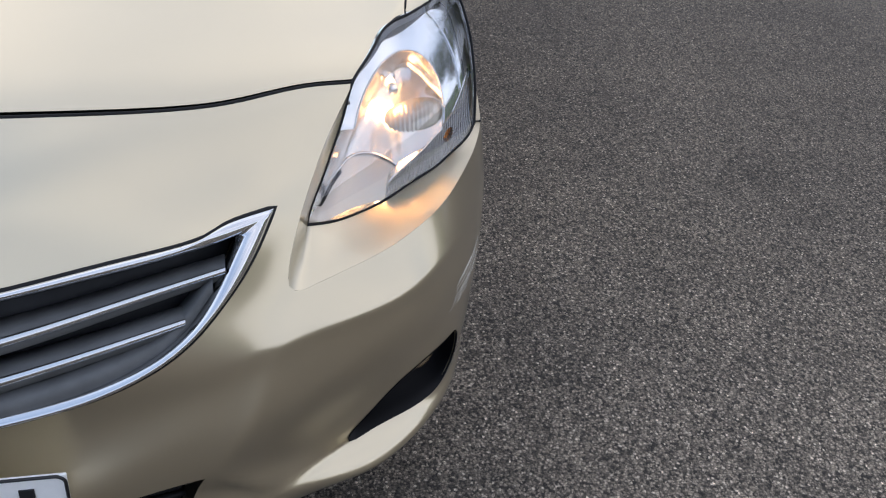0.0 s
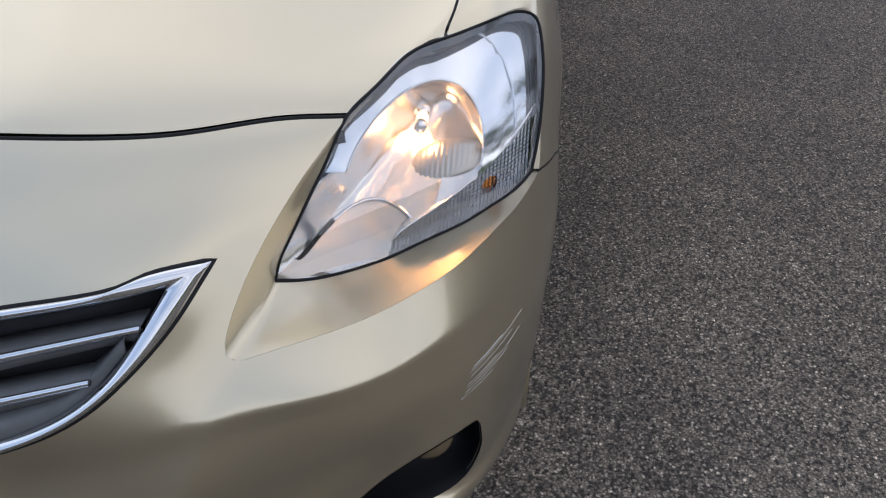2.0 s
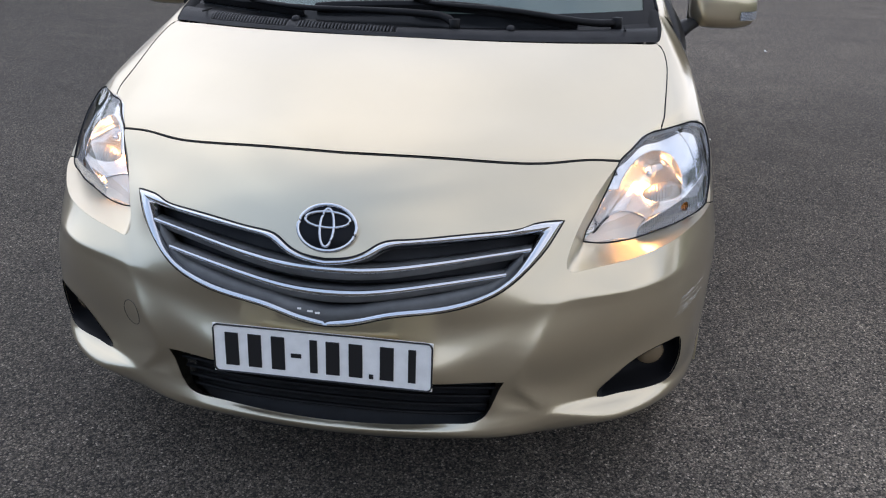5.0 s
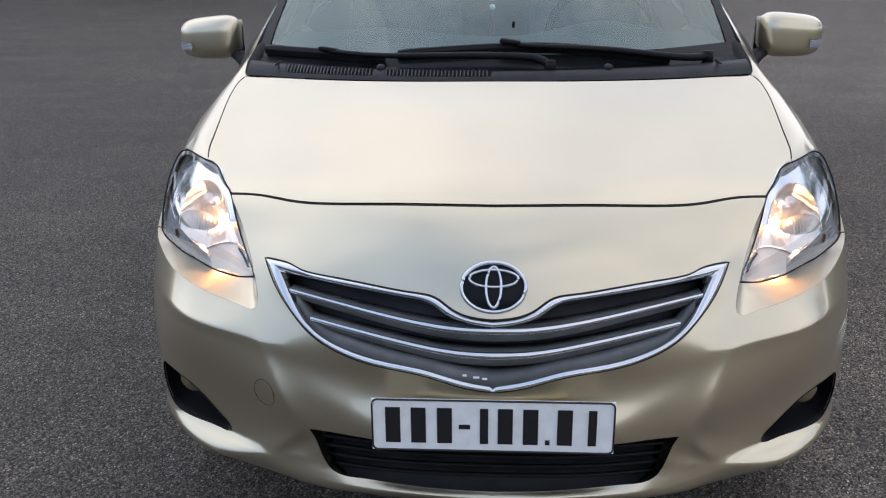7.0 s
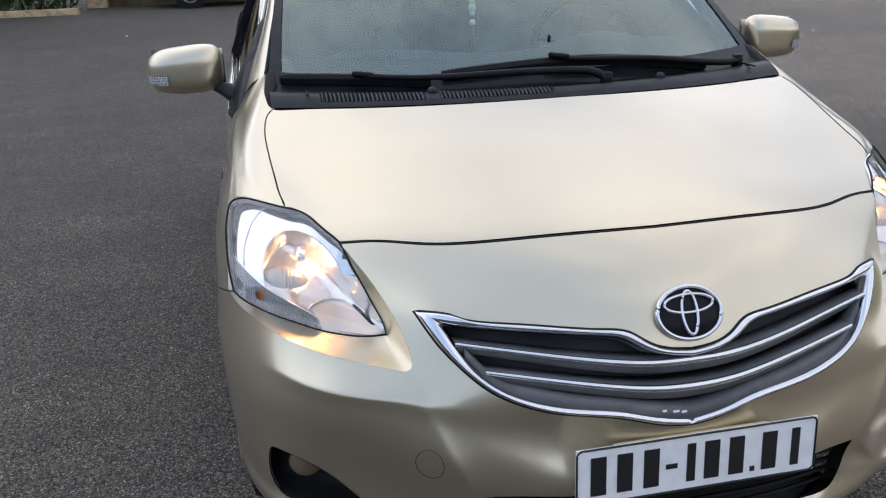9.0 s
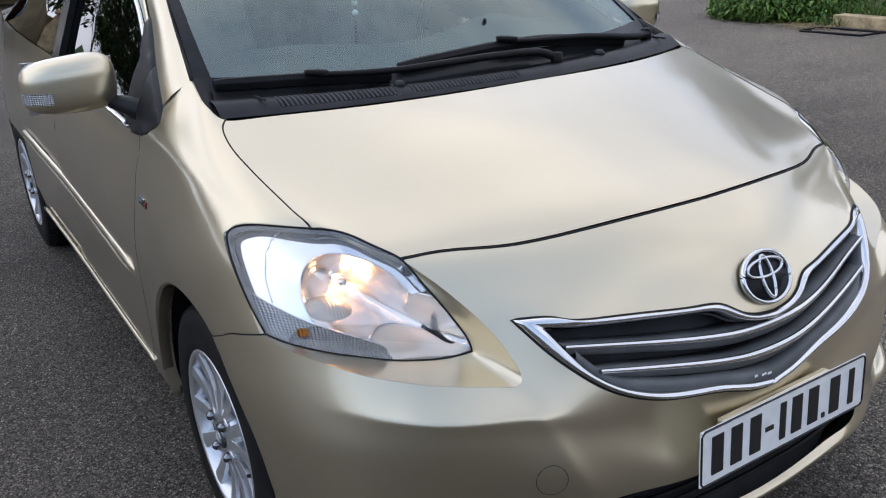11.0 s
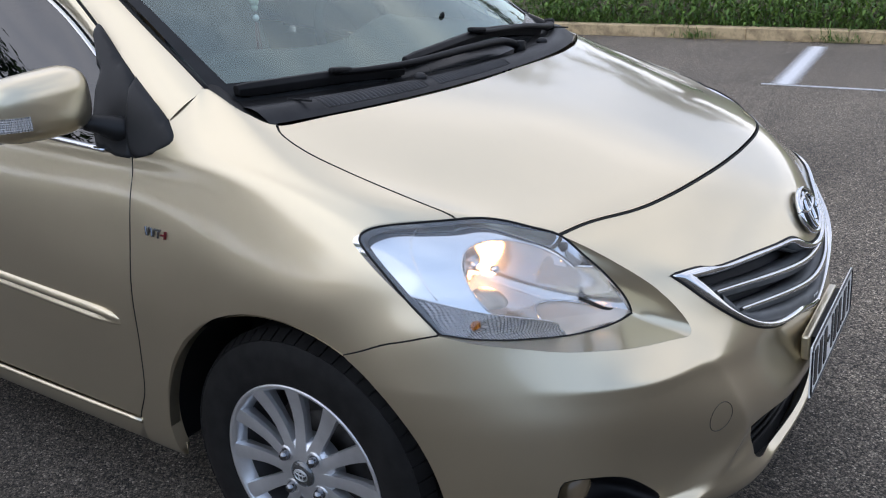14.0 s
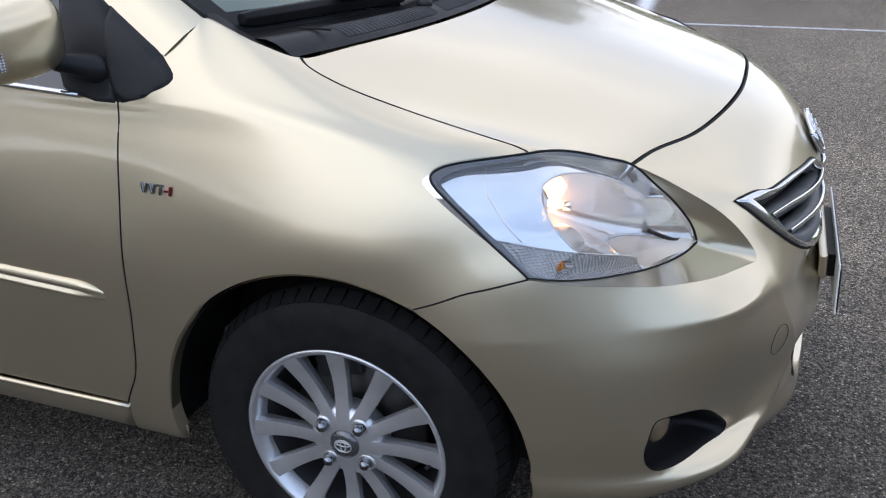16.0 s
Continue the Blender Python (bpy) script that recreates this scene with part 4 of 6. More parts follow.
# ---- grille ----
IGT = [(.439, .108, .698), (.40, .095, .690), (.298, .068, .677), (.17, .03, .671), (.122, .012, .668), (.092, .0, .652), (.05, -.012, .640), (0, -.017, .634)]
IGB = [(0, -.038, .513), (.07, -.036, .525), (.13, -.034, .541), (.195, -.027, .551), (.257, -.012, .562), (.317, .003, .581), (.36, .025, .602), (.395, .05, .632), (.42, .083, .668), (.439, .108, .698)]
r_igt, r_igb = zero_u(run(IGT), False), zero_u(run(IGB))
n_f = 70
rows = []
for r_o, r_i in ((r_gb, r_igb), (r_gt, r_igt)):
    A, B = spline(r_o, n_f), spline(r_i, n_f)
    po, pi, no, ni = skin(A), skin(B), skin_normal(A), skin_normal(B)
    for k in range(n_f):
        if rows and k == 0:
            continue
        row = []
        for f in (0.0, 0.0, 0.12, 0.3, 0.5, 0.7, 0.88, 1.0, 1.0):
            nn = no[k] + (ni[k] - no[k]) * f
            row.append(po[k] + (pi[k] - po[k]) * f + nn * (0.001 + 0.0085 * math.sin(math.pi * f) ** 0.7))
        row[0] = row[0] - no[k] * 0.012
        row[-1] = row[-1] - ni[k] * 0.03
        rows.append(row)
half = rows + [[p * np.array((-1, 1, 1)) for p in r] for r in rows[-2::-1]]
grille = part("grille_surround", outward(grid_bm(half, close_u=True), (0, -1, 0.2)), CHROME, car, "chrome grille surround")
panel("grille_backing", [loop(r_gb, r_gt, mid(r_gt[-1][1], r_gb[0][1]))], DARKGREY, grille, gap=0.0, depth=0.01, step=0.02, offset=-0.055, flange=False)
rub = [skin(r) + skin_normal(r) * 0.001 for r in (r_gb, r_gt)]
rim_line = np.vstack([rub[0], rub[1][1:]])
rim_all = np.vstack([rim_line, rim_line[::-1] * np.array((-1, 1, 1))])
part("grille_seal", tube_bm(rim_all, 0.0028, 6), RUBBER, grille)
BAR1 = [(.415, .079, .664), (.30, .045, .648), (.2, .012, .637), (.1, -.012, .628), (.04, -.019, .6265), (0, -.02, .6265)]
BAR2 = [(.368, .042, .619), (.25, .008, .603), (.12, -.02, .585), (.05, -.028, .579), (0, -.03, .578)]
FOOT = [(.40, .07, .655), (.35, .035, .605), (.30, .012, .588), (.20, -.012, .567), (.13, -.022, .556), (.06, -.028, .540), (0, -.03, .532)]
HEADB = [(.44, .115, .70), (.30, .078, .682), (.17, .04, .674), (.12, .022, .670), (.09, .008, .654), (.05, -.002, .645), (0, -.005, .640)]


def both_sides(curve, n=60):
    half = spline(curve, n)
    half[-1][0] = 0
    full = np.vstack([half, half[-2::-1] * np.array((-1, 1, 1))])
    return full


def slat(curve, sec, name, mat, taper, parent):
    """A bar of constant section (y back, z up) along a V-shaped line."""
    L = both_sides(curve)
    P = []
    for p in L:
        k = taper(abs(p[0]))
        P.append([tuple(p + np.array((0, a * k, b * k))) for a, b in sec])
    bm = grid_bm(P, close_v=True)
    bmesh.ops.recalc_face_normals(bm, faces=bm.faces)
    ob = part(name, bm, mat, parent)
    return ob


def lens_sec(h, d, n=10):
    return [(-d * math.cos(2 * math.pi * k / n), h * math.sin(2 * math.pi * k / n)) for k in range(n)]


for curve in (BAR1, BAR2):
    L0 = max(abs(p[0]) for p in curve)
    slat(curve, lens_sec(0.0078, 0.0065), "chrome_bar", CHROME, lambda x, L0=L0: 1.0 - 0.45 * (x / L0), grille)
    slat(curve, [(0.002, -0.003), (0.008, -0.026), (0.014, -0.028), (0.05, -0.02), (0.05, 0.001), (0.004, 0.002)], "slat", GREYPLASTIC, lambda x, L0=L0: 1.0 - 0.35 * (x / L0), grille)
slat(FOOT, [(0.0, 0.0), (-0.004, -0.02), (0.04, -0.03), (0.05, 0.004), (0.008, 0.004)], "lower_slat", GREYPLASTIC, lambda x: 1.0 - 0.3 * (x / 0.4), grille)
slat(HEADB, [(0.0, 0.0), (0.008, -0.014), (0.05, -0.014), (0.05, 0.006)], "upper_slat", GREYPLASTIC, lambda x: 1.0, grille)
for x, w in ((-0.055, 0.008), (-0.032, 0.012), (-0.016, 0.010)):
    part("sticker_mark", box_bm(w, 0.001, 0.004, pose(x, -0.0345, 0.5275 + abs(x) * 0.18, -12)), PLATEWHITE, grille, smooth=False)

# oval badge: a chrome ring, a dark face and plain chrome ovals
badge = part("badge", lathe_bm([(0.0, 0.0), (0.9, 0.0), (0.96, 0.2), (0.965, 0.5)], 64), Mat("black_badge_face", (0.006, 0.007, 0.009), 0.25, Specular_IOR_Level=0.15).m, car, "dark oval badge with chrome rings")
BADGE = pose(0, 0.0105, 0.7055, -28)
TURN = BADGE @ Matrix(((0, 1, 0, 0), (0.011, 0, 0, -0.006), (0, 0, 1, 0), (0, 0, 0, 1))) @ Matrix.Diagonal((1, 0.0635, 0.049, 1))
badge.data.transform(TURN)


def oval_ring(a, b, r, dz=0.0, dy=0.0, flat=0.7):
    P = [Vector((a * math.cos(q), 0, b * math.sin(q) + dz)) for q in [2 * math.pi * k / 64 for k in range(64)]]
    bm = tube_bm([tuple(p) for p in P + P[:1]], r, 8, flat=flat)
    bmesh.ops.transform(bm, matrix=BADGE @ pose(0, -0.006 + dy, 0), verts=bm.verts)
    return bm


part("badge_ring", oval_ring(0.0615, 0.0475, 0.0062), CHROME, badge)
part("badge_oval", oval_ring(0.0145, 0.039, 0.0058, dy=-0.001, flat=0.6), CHROME, badge)
part("badge_oval", oval_ring(0.047, 0.0165, 0.0058, dz=0.0165, dy=-0.001, flat=0.6), CHROME, badge)

# ---- number plate: white enamel with plain dark bars for its writing ----
PL = pose(0, -0.070, 0.447, -3.2)
plate = part("number_plate", box_bm(0.472, 0.004, 0.112, PL), PLATEWHITE, car, "white number plate with a black rim", smooth=False)
soft(plate, 0.0015, 2)
rimp = []
for k in range(4):
    cx, cz = [(0.2235, 0.0435), (-0.2235, 0.0435), (-0.2235, -0.0435), (0.2235, -0.0435)][k]
    for j in range(7):
        q = radians(90 * k + 15 * j)
        rimp.append((cx + 0.011 * math.cos(q), -0.0026, cz + 0.011 * math.sin(q)))
bm = tube_bm(rimp + rimp[:1], 0.0022, 6, flat=0.9)
bmesh.ops.transform(bm, matrix=PL, verts=bm.verts)
part("plate_rim", bm, PLATEINK, plate)
for x, w, h in ((-0.194, 0.029, 0.076), (-0.144, 0.029, 0.076), (-0.093, 0.029, 0.076), (-0.054, 0.022, 0.009), (-0.016, 0.016, 0.076), (0.025, 0.029, 0.076), (0.074, 0.029, 0.076), (0.107, 0.009, 0.010), (0.140, 0.029, 0.076), (0.193, 0.016, 0.076)):
    b = part("plate_bar", box_bm(w, 0.002, h, PL @ pose(x, -0.003, 0.0 if h > 0.03 else (-0.002 if w > 0.015 else -0.033))), PLATEINK, plate, smooth=False)
soft(part("plate_mount", box_bm(0.31, 0.018, 0.055, pose(0, -0.043, 0.459, -3.2)), PAINT, plate, "champagne mounting pad", smooth=False), 0.005)
part("plate_bracket", box_bm(0.28, 0.018, 0.05, pose(0, -0.060, 0.458, -3.2)), BLACKPLASTIC, plate, smooth=False)

FOGBLACK = Mat("matt_black_recess", (0.006, 0.006, 0.007), 0.5, Specular_IOR_Level=0.2).m
# ---- lower intake and fog recesses ----
intake = panel("lower_intake", [loop(r_ib, r_it, mid(r_it[-1][1], r_ib[0][1]))], DARKGREY, car, gap=-0.004, offset=-0.06, step=0.03, flange=False, label="black lower intake with slats")
for z in (0.285, 0.308, 0.331, 0.354, 0.374):
    hw = 0.338 + (z - 0.285) * 0.42
    pth = spline([(hw, 0.030, z), (hw * 0.6, 0.006, z), (0, -0.002, z)], 20)
    full = np.vstack([pth, pth[-2::-1] * np.array((-1, 1, 1))])
    part("intake_slat", tube_bm(full, 0.006, 6, flat=0.7), BLACKPLASTIC, intake)
for s in (1, -1):
    S = np.array((s, 1, 1))
    P, N = skin(fog_outline), skin_normal(fog_outline)
    c = P.mean(axis=0)
    rows = []
    for off, k in ((0.0015, 1.0), (0.0, 0.985), (-0.02, 0.95), (-0.05, 0.86), (-0.07, 0.6), (-0.075, 0.02)):
        rows.append([((c + (p - c) * k) + np.array((-0.1, 1.0, 0.1)) * (-off)) * S for p in P])
    bm = grid_bm(rows, close_v=True)
    bmesh.ops.recalc_face_normals(bm, faces=bm.faces)
    fog = part("fog_recess", bm, FOGBLACK, car, "black fog lamp recess")
    lensb = lathe_bm([(0.0, 0.012), (0.014, 0.0105), (0.026, 0.005), (0.033, -0.003), (0.034, -0.008), (0.034, -0.03)], 32)
    bmesh.ops.transform(lensb, matrix=Matrix.Diagonal((s, 1, 1, 1)) @ pose(0.698, 0.216, 0.372, 0, 0, -78), verts=lensb.verts)
    part("fog_lens", lensb, bpy.data.materials.get("smoky_amber_lens") or Mat("smoky_amber_lens", (0.17, 0.125, 0.075), 0.2).m, fog, "dull amber fog lamp lens")
    # towing cover: a thin round groove (one side only)
P, N = skin(on_skin([(.48, .031, .447)])), skin_normal(on_skin([(.48, .031, .447)]))
cap = []
for k in range(49):
    q = 2 * math.pi * k / 48
    g = on_skin([P[0] + np.array((0.0265 * math.cos(q) * 0.9, 0.0265 * math.cos(q) * 0.5, 0.031 * math.sin(q)))])
    cap.append((skin(g)[0] + skin_normal(g)[0] * 0.0002) * np.array((-1, 1, 1)))
part("tow_cover", tube_bm(cap, 0.0009, 5), Mat("cover_groove", (0.05, 0.045, 0.035), 0.6).m, bumper, "round towing eye cover")
# scuffs on the bumper corner
random.seed(5)
SCUFF = Mat("bare_scuff", (0.60, 0.58, 0.53), 0.5).m
for k in range(7):
    z = 0.476 + 0.0065 * k + random.uniform(-0.002, 0.002)
    a = 0.735 + random.uniform(-0.008, 0.012) + 0.003 * k
    n = 3 + k % 3
    pts = [(a + 0.016 * j, 0.195 + 0.026 * j + 0.004 * k, z + 0.004 * j) for j in range(n)]
    g = on_skin(pts)
    part("scuff", tube_bm(skin(g) + skin_normal(g) * 0.0001, 0.0007 if k == 6 else 0.0004, 4), SCUFF, bumper)


# ---- wheels ----
def wheel():
    R, W, Rr = 0.292, 0.19, 0.196
    prof = [(0.176, -W), (0.215, -W - 0.006), (0.262, -W - 0.004), (0.283, -W + 0.012), (0.2905, -W + 0.03), (R, -W / 2), (0.2905, -0.03), (0.284, -0.012), (0.278, -0.004), (0.262, 0.001), (0.255, 0.0035), (0.247, 0.004), (0.238, 0.0045), (0.215, 0.004), (0.196, 0.001), (0.188, -0.005), (0.176, -0.02)]
    tyre = part("wheel", lathe_bm(prof, 96), TYRE, None, "dark tyre on a twelve-spoke silver alloy wheel")
    # tread blocks along the shoulder
    blocks = []
    for k in range(60):
        m = Matrix.Rotation(2 * math.pi * k / 60, 4, "X") @ pose(-0.022, 0, 0.2875, 0, 24)
        blocks.append(box_bm(0.034, 0.0255, 0.0065, m))
    part("tread", join_bm(blocks), TYRE, tyre, smooth=False)
    grooves = []
    for x in (-0.06, -0.095, -0.13):
        grooves.append(lathe_bm([(0.2928, x - 0.011), (0.2945, x - 0.009), (0.2945, x + 0.009), (0.2928, x + 0.011)], 72))
    part("tread_rib", join_bm(grooves), TYRE, tyre)
    part("rim", lathe_bm([(0.178, -0.15), (0.170, -0.06), (0.175, -0.022), (0.184, -0.012), (0.1885, -0.004), (0.1895, 0.0), (0.1865, 0.0025), (0.181, 0.0), (0.175, -0.008), (0.168, -0.03)], 96), ALLOY, tyre, "silver alloy rim")
    # barrel coloured darker than the rim, for the shade behind the spokes
    part("rim_barrel", lathe_bm([(0.168, -0.03), (0.166, -0.06), (0.160, -0.15)], 72), Mat("shaded_inner_barrel", (0.10, 0.10, 0.105), 0.5, 0.6).m, tyre)
    hub = part("hub", lathe_bm([(0.0, -0.004), (0.03, -0.004), (0.05, -0.006), (0.066, -0.012), (0.07, -0.03), (0.07, -0.05)], 64), ALLOY, tyre)
    n = 12
    for k in range(n):
        rows = []
        for i in range(15):
            f = i / 14
            r = 0.040 + f * (0.1845 - 0.040)
            half = 0.0105 + 0.0088 * f ** 1.3 + 0.004 * (1 - f) ** 3
            x = -0.004 - 0.009 * math.sin(math.pi * f) ** 1.2 + 0.003 * f
            sec = [(-0.036, -half * 0.66), (x - 0.010, -half * 0.98), (x - 0.0012, -half * 0.90), (x + 0.0006, 0.0), (x - 0.0012, half * 0.90), (x - 0.010, half * 0.98), (-0.036, half * 0.66)]
            rows.append([(a, b, r) for a, b in sec])
        bm = grid_bm(rows, close_v=True)
        bmesh.ops.recalc_face_normals(bm, faces=bm.faces)
        bmesh.ops.transform(bm, matrix=Matrix.Rotation(2 * math.pi * k / n + 0.03, 4, "X"), verts=bm.verts)
        part("spoke", bm, ALLOY, tyre).data.set_sharp_from_angle(angle=radians(24))
    for k in range(4):
        q = radians(45 + 90 * k + 6)
        b = lathe_bm([(0.0, 0.012), (0.006, 0.0115), (0.0095, 0.007), (0.0110, 0.002), (0.0112, -0.012)], 6)
        bmesh.ops.transform(b, matrix=pose(0, 0.05 * math.cos(q), 0.05 * math.sin(q)), verts=b.verts)
        part("wheel_nut", b, DARKCHROME, tyre)
        b = lathe_bm([(0.0118, -0.0055), (0.0150, -0.002), (0.0172, -0.007)], 20)
        bmesh.ops.transform(b, matrix=pose(0, 0.05 * math.cos(q), 0.05 * math.sin(q)), verts=b.verts)
        part("nut_seat", b, ALLOY, tyre)
    part("centre_cap", lathe_bm([(0.0, 0.004), (0.018, 0.0035), (0.026, 0.001), (0.0275, -0.003), (0.029, -0.006)], 40), Mat("dark_silver_cap", (0.16, 0.165, 0.17), 0.25, 0.8).m, tyre, "dark silver centre cap")
    for a, b2, dz in ((0.016, 0.012, 0), (0.005, 0.011, 0), (0.013, 0.004, 0.004)):
        pth = [(0.0042, a * math.cos(q), b2 * math.sin(q) + dz) for q in [2 * math.pi * j / 32 for j in range(33)]]
        part("cap_oval", tube_bm(pth, 0.0014, 5), ALLOY, tyre)
    part("brake_disc", lathe_bm([(0.04, -0.072), (0.125, -0.072), (0.128, -0.08), (0.125, -0.09)], 48), Mat("brake_steel", (0.05, 0.047, 0.045), 0.5, 0.7).m, tyre)
    cal = box_bm(0.05, 0.09, 0.05, pose(-0.085, -0.03, 0.125, 15))
    soft(part("brake_caliper", cal, Mat("caliper_iron", (0.03, 0.028, 0.027), 0.7).m, tyre), 0.008)
    part("valve", tube_bm([(-0.02, 0.164, -0.010), (0.000, 0.152, -0.012)], 0.0035, 8), RUBBER, tyre)
    for ob in (tyre, *tyre.children):
        k = 1.03 if ob.data.materials[0] == TYRE else 1.055
        ob.data.transform(Matrix.Diagonal((1.0, k, k, 1)))
    return tyre


w0 = wheel()
w0.parent = car
w0.matrix_basis = pose(0.826, HUB[0], 0.289)
w1 = copy_thing(w0, pose(-0.826, HUB[0], 0.289, 0, 0, 180))
w2 = copy_thing(w0, pose(0.825, HUB[0] + 2.55, 0.289))
copy_thing(w0, pose(-0.825, HUB[0] + 2.55, 0.289, 0, 0, 180))

# ---- side mouldings and badges ----
for s in (1, -1):
    S = np.array((s, 1, 1))
    pth = spline([(.846, 1.212, .533), (.852, 1.25, .541), (.852, 1.30, .5435), (.848, 1.70, .560), (.846, 2.14, .575), (.849, 2.5, .585), (.849, 2.9, .592)], 90)
    rows = []
    for i, p in enumerate(pth):
        f = min(1.0, (p[1] - 1.205) / 0.085)
        k = math.sqrt(max(0.02, f))
        h, d = 0.0195 * k, 0.012 * k
        cut = 0.55 * min(1.0, max(0.0, (p[1] - 1.262) / 0.02))
        rows.append([(p + np.array((d * c0 - 0.004, 0, h * z0))) * S for c0, z0 in ((0, -1), (0.45, -0.98), (0.95, -0.80), (1.0, -0.55), (0.97, -0.36), (0.97 - cut, -0.20), (0.97 - cut, -0.02), (1.0, 0.14), (1.0, 0.40), (0.9, 0.78), (0.45, 0.97), (0, 1))])
    bm = grid_bm(rows)
    bmesh.ops.recalc_face_normals(bm, faces=bm.faces)
    if sum(f.normal.x for f in bm.faces) * s < 0:
        bmesh.ops.reverse_faces(bm, faces=bm.faces)
    part("side_moulding", bm, PAINT, car)
    pth = spline([(.838, 1.232, .281), (.838, 1.5, .280), (.832, 2.14, .278), (.832, 2.9, .277)], 40) * S
    part("sill_trim", tube_bm(pth, 0.0075, 8, flat=0.8), PAINT, car)
    # fender letters stand as plain chrome bars, the last one red
    for dy, dz, w, h, lean, mat in ((0.0, 0, 0.0042, 0.0185, -13, DARKCHROME), (-0.0070, 0, 0.0042, 0.0185, 17, DARKCHROME), (-0.0170, 0, 0.0042, 0.0185, -13, DARKCHROME), (-0.0240, 0, 0.0042, 0.0185, 17, DARKCHROME), (-0.0370, 0.0075, 0.0150, 0.0040, 0, DARKCHROME), (-0.0370, -0.002, 0.0045, 0.0150, 6, DARKCHROME), (-0.0490, -0.001, 0.0080, 0.0038, 0, REDCHROME), (-0.0580, 0, 0.0050, 0.0165, 6, REDCHROME)):
        y, z = 1.110 + dy, 0.759 + dz + dy * 0.03
        g = on_skin([(.835, y, z)])
        p, n = skin(g)[0], skin_normal(g)[0]
        bar = box_bm(0.0045, w, h, Matrix.Diagonal((s, 1, 1, 1)) @ pose(p[0] + 0.0015, y, z, lean, -math.degrees(math.asin(n[2]))))
        bmesh.ops.bevel(bar, geom=bar.edges[:], offset=0.0009, segments=1, affect="EDGES")
        part("badge_bar", bar, mat, car, smooth=False)

# ---- cowl, windscreen, wipers ----
def screen(s, t, lift=0.0):
    """A point of the windscreen: s across from -1 to 1, t up from 0 to 1."""
    base = np.array((0.672 * s, 0.790 + 0.19 * s * s, 0.984 + 0.012 * s * s))
    top = np.array((0.555 * s, 1.66 + 0.11 * s * s, 1.435 - 0.03 * s * s))
    p = base + (top - base) * t
    b = 0.035 * math.sin(math.pi * min(1, t)) + lift
    n = np.array((0.12 * s, -0.48, 0.86))
    return p + n * b


bm = grid_bm([[tuple(screen(-1 + 2 * i / 40, j / 20)) for j in range(21)] for i in range(41)])
outward(bm, (0, -1, 1))
glass = part("windscreen", bm, WINDSCREEN, car, "slightly green windscreen reflecting the sky")
glass.visible_shadow = False
for s in (1, -1):
    bm = grid_bm([[tuple(screen(s * (1.03 - 0.036 * i / 6 * (1 + 0.5 * (1 - j / 40) ** 6)), j / 40, 0.003)) for j in range(41)] for i in range(7)])
    part("screen_edge", bm, SATINBLACK, glass)
bm = grid_bm([[tuple(screen(-1.03 + 2.06 * i / 40, -0.01 + 0.072 * j / 3, 0.003)) for j in range(4)] for i in range(41)])
part("screen_foot", bm, SATINBLACK, glass)


def cowl_edge(x):
    a = abs(x) / 0.685
    return np.array((x, 0.703 + 0.162 * a ** 2.3, 0.976 - 0.010 * a ** 2))


def cowl_pt(x, f):
    """Across the cowl from the hood's edge (f 0) to the glass (f 1)."""
    a = cowl_edge(x) + np.array((0, 0.006, 0.002))
    sx = min(1.03, abs(x) / 0.672) * (1 if x > 0 else -1)
    b = screen(sx, 0.02)
    b[0] = x
    p = a + (b - a) * f
    p[2] += 0.012 * math.sin(math.pi * min(1, f * 1.6)) if f < 0.625 else -0.004
    return p


VENTGREY = make_plastic("dull_grey_vent", (0.050, 0.050, 0.052), 0.40)
COWLGREY = make_plastic("grained_grey_cowl", (0.026, 0.026, 0.027), 0.42)
VENTS = ((-0.565, -0.325), (-0.285, -0.012))
xs = np.linspace(-0.69, 0.69, 300)


def cowl_cut(x, f):
    """How far the cowl sinks under its vents."""
    return 0.011 if 0.1 < f < 0.5 and any(a - 0.003 < x < b + 0.003 for a, b in VENTS) else 0.0


bm = grid_bm([[tuple(cowl_pt(x, f) - np.array((0, 0, cowl_cut(x, f)))) for f in (-0.02, 0.0, 0.06, 0.095, 0.105, 0.24, 0.36, 0.495, 0.505, 0.62, 0.64, 0.8, 1.05)] for x in xs])
cowl = part("cowl", bm, COWLGREY, car, "dark grey plastic cowl with vent slots")
bm = grid_bm([[tuple(cowl_pt(x, f) + np.array((0, 0, 0.0015))) for f in (0.625, 0.64, 0.8, 1.04)] for x in np.linspace(-0.68, 0.68, 60)])
part("cowl_gutter", bm, BLACKPLASTIC, cowl)
for x0, x1 in VENTS:
    g = [[tuple(cowl_pt(x, f) - np.array((0, 0, 0.0095))) for f in (0.11, 0.2, 0.3, 0.4, 0.49)] for x in np.linspace(x0, x1, 30)]
    part("vent_recess", grid_bm(g), VOID, cowl)
    for x in np.arange(x0, x1 + 0.001, 0.0098):
        g = [[tuple(cowl_pt(x + dx, f) + np.array((0, 0, dz))) for f in (0.09, 0.2, 0.3, 0.4, 0.51)] for dx, dz in ((-0.0021, -0.009), (-0.0017, 0.0012), (0.0017, 0.0012), (0.0021, -0.009))]
        part("vent_slat", grid_bm(g), VENTGREY, cowl)
for x in (-0.302, 0.295):
    b = bmesh.new()
    bmesh.ops.create_uvsphere(b, u_segments=14, v_segments=8, radius=0.0125, matrix=Matrix.Translation(cowl_pt(x, 0.45) + np.array((0, 0, 0.003))) @ Matrix.Diagonal((1, 1.3, 0.8, 1)))
    part("washer_nozzle", b, COWLGREY, cowl)
